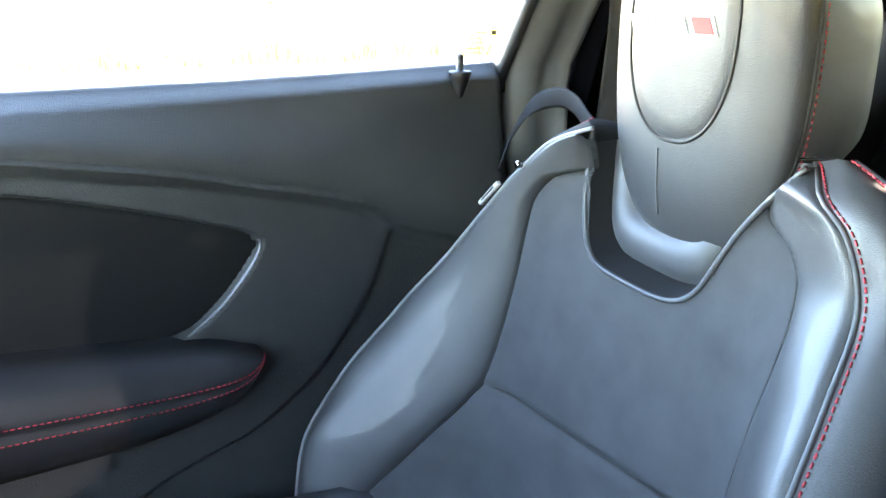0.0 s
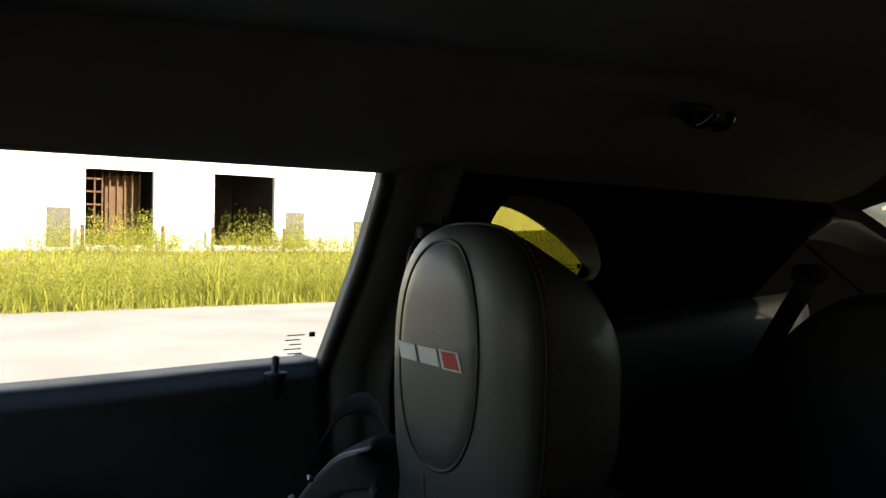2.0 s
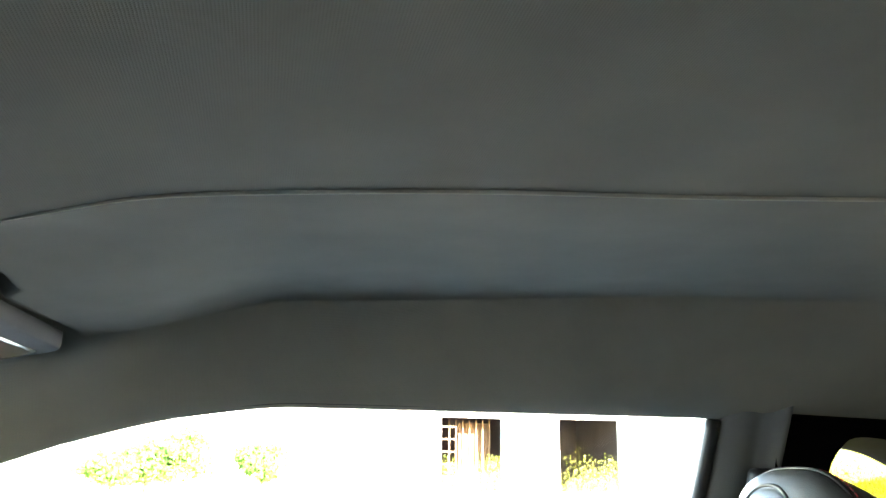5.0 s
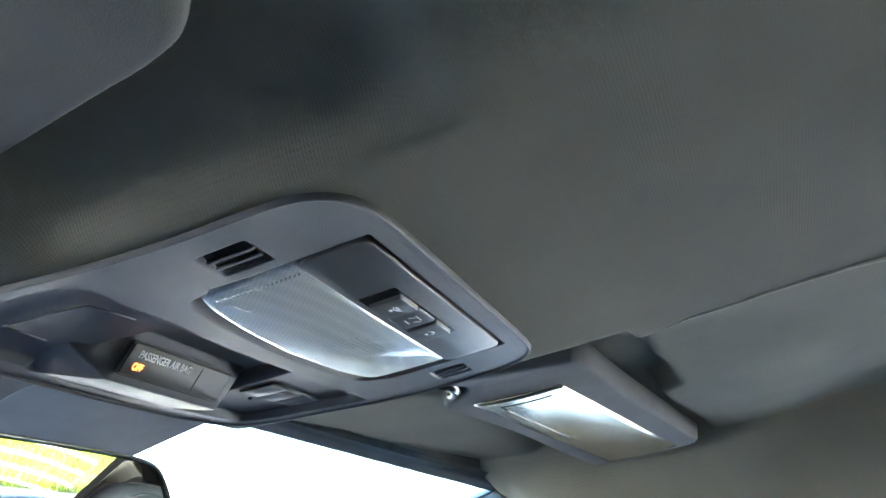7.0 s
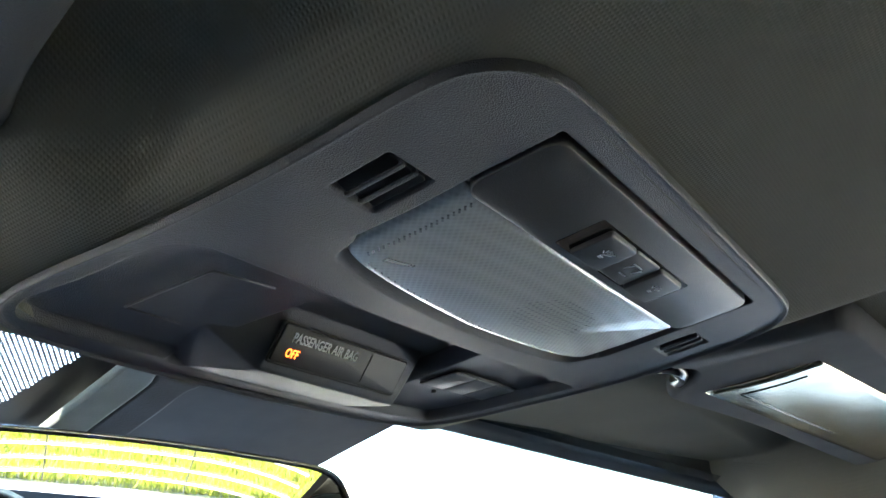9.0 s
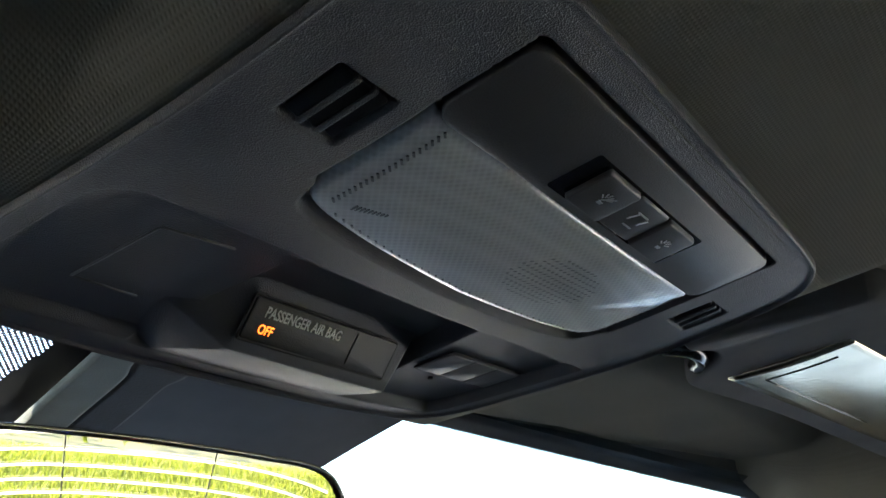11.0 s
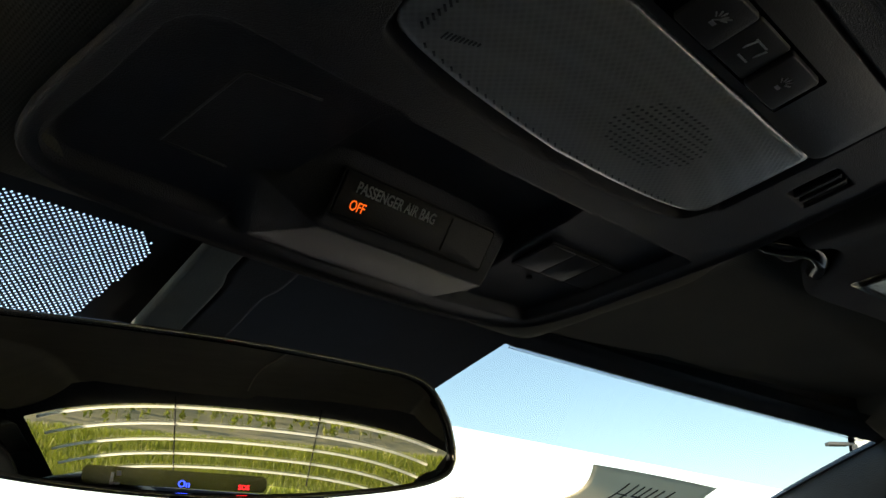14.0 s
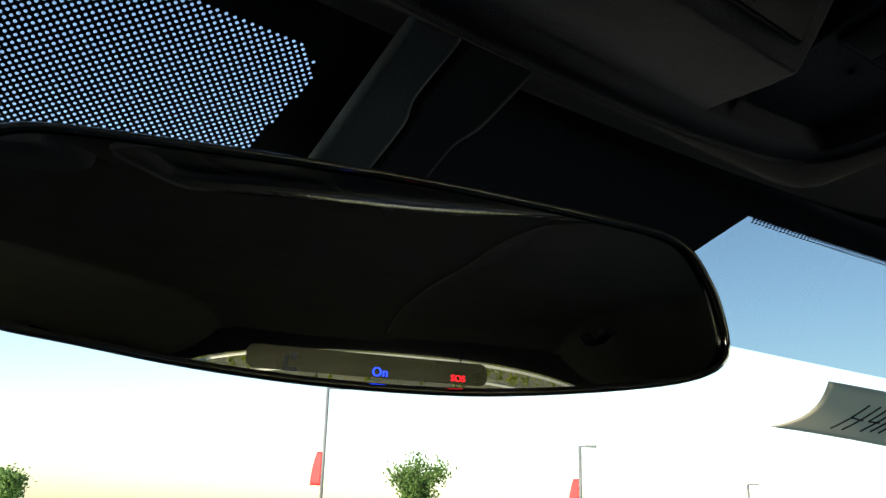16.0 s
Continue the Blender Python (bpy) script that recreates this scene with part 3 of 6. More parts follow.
    bmesh.ops.triangle_fill(bm, edges=loops[0] + loops[1], use_beauty=True)
    inner = list(bm.verts)
    back = {v: bm.verts.new(v.co + Vector((sgn * 0.04, 0, 0))) for v in inner}
    for f in list(bm.faces):
        bm.faces.new([back[v] for v in reversed(f.verts)])
    for e in loops[0]:
        a, b = e.verts
        bm.faces.new([a, b, back[b], back[a]])
    bmesh.ops.recalc_face_normals(bm, faces=bm.faces)
    reveal = bmesh.new()
    ra, rb_ = [reveal.verts.new(S(qx(a, b), a, b)) for a, b in hole], [reveal.verts.new(S(qx(a, b) + 0.041, a, b)) for a, b in clear]
    for i in range(len(ra)):
        k = (i + 1) % len(ra)
        reveal.faces.new([ra[i], ra[k], rb_[k], rb_[i]])
    part("trim", reveal, M_REVEAL, None, f"flared brown-grey reveal round the {far} side quarter glass", kind="structure", category="window reveal")
    # quarter wall coloured as if in shade, so that sun on it stays hidden
    part("wall_quarter_" + tag, bm, M_QUARTERSHADE, None, f"shade-coloured rear quarter trim panel on the {far} side", kind="structure", category="wall", smooth=False)
    # added strip that shuts a bright gap, in the same painted shade
    part("trim", sheet(lambda u, v: S(qx(-0.076, 0.5 + 0.76 * v) + 0.10 * u, -0.076 - 0.02 * u, 0.5 + 0.76 * v), 4, 12, 0.004, (0, -1, 0)), M_QUARTERSHADE, None, f"shade-coloured return closing the gap behind the {far} side centre pillar", kind="structure", category="quarter trim")
    qw = thing("window_quarter_" + tag, (sgn * 0.65, -0.24, 1.1), f"small tinted quarter glass on the {far} side", "window", kind="structure")
    gl = bmesh.new()
    gl.faces.new([gl.verts.new(S(qx(a, b) + 0.038, a, b)) for a, b in clear])
    g = part("pane", gl, M_QUARTER)
    g.visible_shadow = False
    under(qw, g)
    bars = bmesh.new()
    for k in range(4):
        block(bars, Matrix.Translation(S(qx(-0.33, 1.10) + 0.033, -0.332 - 0.004 * k, 1.108 - 0.005 * k)), (0.0005, 0.022, 0.0014))
    block(bars, Matrix.Translation(S(qx(-0.36, 1.105) + 0.033, -0.354, 1.107)), (0.0005, 0.007, 0.006))
    under(qw, part("printed_mark", bars, M_INK, None, "small black glass print"))
    return win


# unseen side panels, added to keep low sun off the rear trim
for sgn in (1, -1):
    def sail(u, v, sgn=sgn):
        y = -0.80 - 0.80 * u
        top = inter(-y, [0.80, 0.92, 1.2, 1.4, 1.6], [1.31, 1.30, 1.26, 1.19, 1.08])
        return Vector((sgn * (0.70 - 0.03 * v), y, 0.93 + (top - 0.93) * v))
    part("wall_sail", sheet(sail, 16, 6, 0.02, (sgn, 0, 0)), M_PAINT, None, "unseen dark body panel beside the rear window, added to block sun", kind="structure", category="body panel")

win_r = side(1, "1")
side(-1, "2")
# glass print on the passenger window near the sill
bm = bmesh.new()
for k in range(5):
    z = 1.022 - 0.0062 * k
    block(bm, Matrix.Translation((window_x(z) - 0.002, 0.068 - 0.001 * k + (0.004 if k % 2 else 0), z)) @ pose(0, 0, 0, 0, -26, 0), (0.0004, 0.024 - 0.004 * (k % 3), 0.0014))
block(bm, Matrix.Translation((window_x(1.022) - 0.002, 0.046, 1.022)), (0.0004, 0.008, 0.006))
under(win_r, part("printed_mark", bm, M_INK, None, "small black glass print near the sill"))


def door(sgn, tag):
    S = lambda x, y, z: Vector((sgn * x, y, z))  # noqa: E731
    far = "passenger" if sgn > 0 else "driver"
    d = thing("door_" + tag, (sgn * 0.72, 0.5, 0.35), f"black vinyl {far} door panel with a dark inlay and stitched armrest", "door", kind="structure")
    y_crease = [0.02, 0.20, 0.248, 0.36, 0.458, 0.606, 0.8, 1.0, 1.3]
    z_crease = [0.75, 0.81, 0.845, 0.875, 0.899, 0.925, 0.945, 0.955, 0.96]
    rear_low = lambda z: inter(z, [0.45, 0.54, 0.585, 0.65, 0.751, 0.806], [0.62, 0.502, 0.370, 0.282, 0.213, 0.196])  # noqa: E731
    def face(u, v):
        y = 0.018 + 1.28 * u
        zt = inter(y, [0.018, 0.13, 0.26, 0.4, 0.6, 1.3], [0.984, 0.982, 0.979, 0.977, 0.9765, 0.975])
        z = zt - 0.60 * v
        x = 0.738
        x -= 0.020 * smooth(zt + 0.004, zt - 0.020, z)                       # rolled sill edge
        zc = inter(y, y_crease, z_crease)
        if z > zc:
            x -= 0.028 * smooth(0.975, zc, z)
        else:
            x -= 0.028 - 0.016 * smooth(zc, zc - 0.024, z)
        # swelling of the rear lower field, ending on a curved edge
        if z < zc - 0.005:
            x -= 0.010 * smooth(rear_low(z) - 0.004, rear_low(z) + 0.010, y)
        # the inlay sits in a hollow
        x += 0.014 * inlay_mask(y, z)
        x -= 0.010 * smooth(0.62, 0.45, z)
        if y < 0.035:
            x += 0.02 * smooth(0.035, 0.018, y)
        return S(x, y, z)
    top = [(0.362, 0.803), (0.375, 0.820), (0.42, 0.836), (0.489, 0.858), (0.611, 0.889), (0.8, 0.915), (1.1, 0.925)]
    low = [(0.362, 0.803), (0.372, 0.785), (0.412, 0.738), (0.450, 0.711), (0.500, 0.702), (0.634, 0.712), (0.8, 0.725), (1.1, 0.735)]
    def inlay_mask(y, z):
        if y < 0.364:
            return 0.0
        t, b = inter(y, [p[0] for p in top], [p[1] for p in top]), inter(y, [p[0] for p in low], [p[1] for p in low])
        return smooth(b, b + 0.006, z) * smooth(t, t - 0.006, z)
    under(d, part("panel", sheet(face, 220, 230, 0.06, (sgn, 0, 0)), M_DOOR, None, "black grained vinyl panel"))
    # dark inlay
    def inlay(u, v):
        y = 0.366 + 0.74 * u ** 1.5
        t, b = inter(y, [p[0] for p in top], [p[1] for p in top]), inter(y, [p[0] for p in low], [p[1] for p in low])
        return S(0.7085 - 0.003 * math.sin(math.pi * v), y, b + (t - b) * v)
    under(d, part("inlay", sheet(inlay, 60, 14, 0.004, (sgn, 0, 0)), M_INLAY, None, "smooth black door inlay"))
    edge = [(0.470, 0.7055), (0.450, 0.711), (0.412, 0.738), (0.385, 0.767), (0.368, 0.79), (0.3635, 0.803), (0.368, 0.812)]
    bm = cord([S(0.6985, a, b) for a, b in [(p[0], p[1]) for p in spline([(a, b, 0) for a, b in edge], 40)]], [0.0006 + 0.0021 * math.sin(math.pi * k / 39) for k in range(40)], 8)
    tube(bm, [S(0.6985, y, inter(y, [p[0] for p in top], [p[1] for p in top]) + 0.001) for y in [0.49 + 0.4 * k / 20 for k in range(21)]], 0.0010, 6)
    under(d, part("trim_line", bm, M_TRIMLINE, None, "thin dark satin line round the inlay"))
    # armrest
    def arm_sec(y):
        k = math.sqrt(max(0.0, 1 - max(0.0, (0.435 - y) / 0.062) ** 2))
        zt, zb = inter(y, [0.376, 0.43, 0.512, 0.635, 1.1], [0.695, 0.706, 0.717, 0.729, 0.76]), inter(y, [0.376, 0.414, 0.493, 0.602, 1.1], [0.665, 0.637, 0.615, 0.608, 0.60])
        zm = (zt + zb) / 2 + 0.004
        return zm + (zt - zm) * k, zm - (zm - zb) * k, 0.030 + 0.052 * k
    def arm(u, v):
        y = 0.3735 + 0.73 * u ** 1.6
        zt, zb, out = arm_sec(y)
        a = math.pi * v
        prof = math.sin(a) ** 0.55
        z = zt + (zb - zt) * (0.5 - 0.5 * math.cos(a))
        groove = 0.004 * math.exp(-((v - 0.47) / 0.018) ** 2)
        return S(0.715 - (out * prof) + groove, y, z)
    under(d, part("armrest", sheet(arm, 70, 40), M_ARMREST, None, "black leather armrest with a red double seam"))
    for v in (0.43, 0.51):
        row = [arm((k / 60) ** 1.0, v) for k in range(1, 61)]
        st = part("stitching", stitches(row, (-sgn * 0.0006, 0, 0.0002), 0.0062, 0.0038, 0.0007), M_RED, None, "red thread stitches", kind="stuff")
        st.parent = d
        st.matrix_parent_inverse = Matrix.Translation(d.location).inverted()
    # lock button
    bm = bmesh.new()
    prof = [(0.003, 0.945), (0.007, 0.955), (0.0112, 0.968), (0.0145, 0.9755), (0.0138, 0.9775), (0.0048, 0.978), (0.0045, 0.992), (0.0048, 0.9955), (0.0028, 0.998), (0.0, 0.9985)]
    rings = [[bm.verts.new(S(0.716 + r * math.cos(2 * math.pi * i / 14), 0.094 + r * math.sin(2 * math.pi * i / 14), z)) for i in range(14)] for r, z in prof[:-1]]
    for a, b in zip(rings, rings[1:]):
        for i in range(14):
            bm.faces.new([a[i], a[(i + 1) % 14], b[(i + 1) % 14], b[i]])
    bm.faces.new(rings[-1])
    bmesh.ops.recalc_face_normals(bm, faces=bm.faces)
    under(d, part("lock_button", bm, M_DARK, None, "black lock pull on the sill"))
    # outer skin
    def skin(u, v):
        return S(0.80 + 0.10 * math.sin(math.pi * 0.8 * v), -1.4 + 3.4 * u, 0.955 - 0.73 * v)
    under(d, part("outer_skin", sheet(skin, 4, 8, 0.02, (sgn, 0, 0)), M_DARK))
    def ledge(u, v):
        return S(0.735 + 0.075 * v, -1.4 + 3.4 * u, 0.966 - 0.010 * v)
    under(d, part("outer_sill", sheet(ledge, 4, 2, 0.02, (0, 0, -1)), M_RUBBER))
    return d


door(1, "1")
door(-1, "2")

# rear glass with heater lines, header, shelf, rear seat, floor, dash: the closing shell
RG = thing("window_rear", (0, -1.05, 1.1), "sloping tinted rear window with heater lines", "window", kind="structure")


def rear_point(x, s):
    return Vector((x, -0.895 - s + 0.10 * x * x, 1.306 - 0.36 * s - 0.10 * x * x - 0.42 * x ** 4))


def x_rear(s):
    return 0.580 - 0.02 * s


g = part("pane", sheet(lambda u, v: rear_point((u * 2 - 1) * x_rear(0.68 * v), 0.68 * v), 40, 16), M_REARGLASS)
under(RG, g)
for k in range(5):
    s = 0.098 + 0.112 * k
    bm = cord([rear_point((i / 30 * 2 - 1) * (x_rear(s) - 0.05), s) + Vector((0, 0.004, -0.002)) for i in range(31)], 0.0042, 6)
    line = part("heater_line", bm, M_WIRE, None, "pale heater line")
    line.visible_shadow = False
    under(RG, line)
for x in (-0.19, 0.19):
    under(RG, part("heater_bar", cord([rear_point(x * (1 + 0.2 * s), s) + Vector((0, 0.004, -0.003)) for s in [0.03 + 0.6 * k / 12 for k in range(13)]], 0.0022, 4), M_RUBBER))
bm = bmesh.new()
for sgn in (-1, 1):
    vs = [[bm.verts.new(rear_point(sgn * (x_rear(0.68 * i / 20) + 0.06 - 0.085 * j), 0.68 * i / 20) + Vector((0, 0.002, -0.003))) for j in range(2)] for i in range(21)]
    for i in range(20):
        bm.faces.new([vs[i][0], vs[i + 1][0], vs[i + 1][1], vs[i][1]])
# top border, carried further down the glass to block sun leaking past the roof
vs = [[bm.verts.new(rear_point((i / 20 * 2 - 1) * 0.60, -0.06 + 0.137 * j) + Vector((0, 0.002, -0.003))) for j in range(2)] for i in range(21)]
for i in range(20):
    bm.faces.new([vs[i][0], vs[i + 1][0], vs[i + 1][1], vs[i][1]])
under(RG, part("frit_border", bm, M_FRIT, None, "black enamel border"))
for sgn in (1, -1):
    def cpil(u, v, sgn=sgn):
        top = Vector((0.574 - 0.02 * u, -0.925 - 0.62 * u, 0))
        top.z = rear_point(top.x, -0.895 - top.y + 0.10 * top.x * top.x).z - 0.006
        low = Vector((0.602 + 0.03 * u, -0.800 - 0.74 * u, 1.148 - 0.10 * smooth(0, 1, u)))
        p = top.lerp(low, v)
        p += Vector((-0.012, 0.030 * (1 - u) ** 2, 0.018 * (1 - u))) * math.sin(math.pi * v)
        p.x += 0.045 * max(0, 0.06 - u) / 0.06                     # front edge rolls away under the headliner
        return Vector((sgn * p.x, p.y, p.z))
    # pillar trim painted dark in place of real shade
    part("trim", sheet(cpil, 60, 24, 0.03, (sgn * 0.8, 0, 0.5)), M_CPILLARSHADE, None, "plastic trim of the rear roof pillar, shade put into its colour", kind="structure", category="pillar trim")
    def ledge(u, v, sgn=sgn):
        y = -0.085 - 0.78 * u
        z = 0.982 + 0.062 * u
        x = inter(v, [0, 0.10, 0.2, 0.3, 0.5, 1.0], [0.665, 0.632, 0.612, 0.603, 0.597, 0.580])
        return Vector((sgn * x, y, z + inter(v, [0, 0.10, 0.2, 0.3, 0.5, 1.0], [0.022, 0.016, 0.004, -0.020, -0.09, -0.45])))
    # ledge darkened by colour to stand for the dim rear
    part("trim", sheet(ledge, 30, 50, 0.01, (sgn, 0, 0)), M_LEDGESHADE, None, "lower quarter panel with a soft ledge, shade put into its colour", kind="structure", category="quarter trim")
part("parcel_shelf", sheet(lambda u, v: Vector(((u * 2 - 1) * 0.66, -0.86 - 0.72 * v, 1.005 + 0.015 * math.sin(3 * v))), 20, 12, 0.03, (0, 0, -1)), M_CARPET, None, "dark carpeted shelf under the rear window", kind="structure", category="shelf")
part("floor", sheet(lambda u, v: Vector(((u * 2 - 1) * 0.78, -1.60 + 3.65 * v, 0.28)), 6, 12, 0.04, (0, 0, -1)), M_DARK, None, "black carpeted cabin floor", kind="structure", category="floor")
part("wall_rear", sheet(lambda u, v: Vector(((u * 2 - 1) * 0.78, -1.57, 0.25 + 0.78 * v)), 6, 6, 0.04, (0, -1, 0)), M_DARK, None, "dark bulkhead behind the shelf", kind="structure", category="wall")
part("wall_front", sheet(lambda u, v: Vector(((u * 2 - 1) * 0.80, 1.90, 0.25 + 0.62 * v)), 6, 6, 0.04, (0, 1, 0)), M_DARK, None, "dark bulkhead below the windshield", kind="structure", category="wall")


def dash(u, v):
    x = (u * 2 - 1) * 0.76
    y, z = [(inter(v, [0, 0.35, 0.6, 0.75, 0.85, 1], [1.95, 1.55, 1.22, 1.15, 1.16, 1.25])), inter(v, [0, 0.35, 0.6, 0.75, 0.85, 1], [0.845, 0.885, 0.895, 0.86, 0.78, 0.50])]
    return Vector((x, y, z))


part("dashboard", sheet(dash, 20, 40, 0.05, (0, 0.5, -0.8)), M_DOOR, None, "dark soft dashboard under the windshield", kind="structure", category="dashboard")


def hood_pt(u, v):
    """The bonnet ahead of the windshield: a raised middle, shoulders falling to the wings."""
    x, y = (u * 2 - 1) * 0.88, 1.88 + 1.12 * v
    z = inter(v, [0, 0.3, 0.7, 0.9, 1.0], [0.835, 0.872, 0.845, 0.79, 0.70])
    return Vector((x, y, z + 0.018 * (1 - smooth(0.25, 0.42, abs(x))) * (1 - smooth(0.75, 0.95, v)) - 0.10 * smooth(0.62, 0.88, abs(x)) ** 2))


part("hood", sheet(hood_pt, 40, 30, 0.02, (0, 0, -1)), M_PAINT, None, "dark painted car hood ahead of the windshield", kind="structure", category="body panel")
for sgn in (-1, 1):
    part("wing", sheet(lambda u, v, sgn=sgn: Vector((sgn * (0.88 + 0.05 * math.sin(math.pi * v)), 1.95 + 1.02 * u, hood_pt(0.0, u).z - 0.01 - 0.46 * v)), 20, 8, 0.02, (sgn, 0, 0)), M_PAINT, None, "dark painted front wing of the car", kind="structure", category="body panel")
part("nose", sheet(lambda u, v: Vector(((u * 2 - 1) * 0.88, 3.0 + 0.06 * math.sin(math.pi * v) - 0.1 * (u * 2 - 1) ** 4, 0.71 - 0.46 * v)), 20, 8, 0.02, (0, 1, 0)), M_PAINT, None, "dark painted nose of the car", kind="structure", category="body panel")


# ---- front seats ----
SEAT_X = 0.36


def seat_base(z):
    return 0.09 + 0.2 * (0.95 - z)


LZ = [0.30, 0.42, 0.50, 0.56, 0.635, 0.709, 0.788, 0.872, 0.90, 0.927, 0.946]
LX = [0.650, 0.655, 0.660, 0.670, 0.675, 0.662, 0.622, 0.560, 0.531, 0.496, 0.446]
LY = [0.37, 0.365, 0.355, 0.34, 0.285, 0.217, 0.163, 0.135, 0.130, 0.125, 0.118]
RZ = [0.30, 0.42, 0.55, 0.65, 0.75, 0.81, 0.87, 0.91, 0.935, 0.946]
RX = [0.085, 0.085, 0.090, 0.098, 0.114, 0.128, 0.145, 0.167, 0.212, 0.245]
RY = [0.37, 0.365, 0.34, 0.300, 0.240, 0.188, 0.140, 0.130, 0.118, 0.100]
BEZEL = [(0.4705, 0.943), (0.470, 0.930), (0.466, 0.900), (0.458, 0.862), (0.445, 0.832), (0.425, 0.816), (0.385, 0.810), (0.345, 0.808), (0.318, 0.813), (0.301, 0.828), (0.288, 0.855), (0.275, 0.882), (0.256, 0.911), (0.228, 0.944)]


def seat_front(u, z):
    """The front of the backrest: u from 0 (door side edge) to 1 (inboard edge)."""
    xl, yl, xr, yr = inter(z, LZ, LX), inter(z, LZ, LY), inter(z, RZ, RX), inter(z, RZ, RY)
    x = xl + (xr - xl) * u
    w = abs(u * 2 - 1)
    edge = yl if u < 0.5 else yr
    base = seat_base(z)
    y = base + (edge - base) * smooth(0.42, 1.0, w) ** 1.2
    ul, ur = seam_u(z)
    for k, (a, b) in enumerate(((0, ul), (ul, ur), (ur, 1))):
        if a <= u <= b and b > a:
            w2 = (u - a) / (b - a) * 2 - 1
            if not (k == 0 and w2 < 0) and not (k == 2 and w2 > 0):
                y -= 0.009 * abs(w2) ** 6
    # crosswise seam of the insert
    if ul < u < ur:
        y -= 0.006 * math.exp(-((z - 0.640) / 0.006) ** 2)
    # rolled outer edges and the rounded top of the inboard shoulder
    y -= 0.034 * smooth(0.918, 0.946, z) ** 2 * smooth(0.60, 0.85, u)
    y -= 0.004 * max(0, (w - 0.95) / 0.05) ** 2
    return Vector((x, y, z))


def seam_u(z):
    xl, xr = inter(z, LZ, LX), inter(z, RZ, RX)
    sl = inter(z, [0.44, 0.574, 0.654, 0.72, 0.794, 0.853, 0.887, 0.902], [0.632, 0.585, 0.556, 0.548, 0.540, 0.530, 0.505, 0.462])
    sr = inter(z, [0.44, 0.671, 0.747, 0.816, 0.859, 0.881, 0.899, 0.92], [0.205, 0.215, 0.205, 0.198, 0.207, 0.225, 0.256, 0.262])
    return (sl - xl) / (xr - xl), (sr - xl) / (xr - xl)


def in_bezel(p):
    """Inside the U-shaped opening for the head restraint."""
    if p.z < 0.808:
        return False
    lx = inter(p.z, [0.808, 0.816, 0.832, 0.862, 0.90, 0.955], [0.37, 0.424, 0.443, 0.453, 0.459, 0.464])
    rx = inter(p.z, [0.808, 0.813, 0.828, 0.855, 0.882, 0.911, 0.944], [0.36, 0.318, 0.301, 0.288, 0.275, 0.256, 0.228])
    return rx < p.x < lx


HR = (0.343, 1.035, 0.108, 0.125)     # centre x and z, half width, upper half height


def hr_low(y):
    return inter(y, [0.0, 0.045, 0.075, 0.09], [0.108, 0.125, 0.175, 0.188])


def hr_rho(x, z, low):
    a = abs((x - HR[0]) / (HR[2] if x > HR[0] else 0.099))
    b = abs((z - HR[1]) / (HR[3] if z > HR[1] else low))
    return (a ** 2.7 + b ** 2.7) ** (1 / 2.7)


def hr_front(x, z):
    r = min(hr_rho(x, z, 0.188), 1.0)
    return 0.104 - 0.003 * r ** 2 - 0.017 * r ** 7


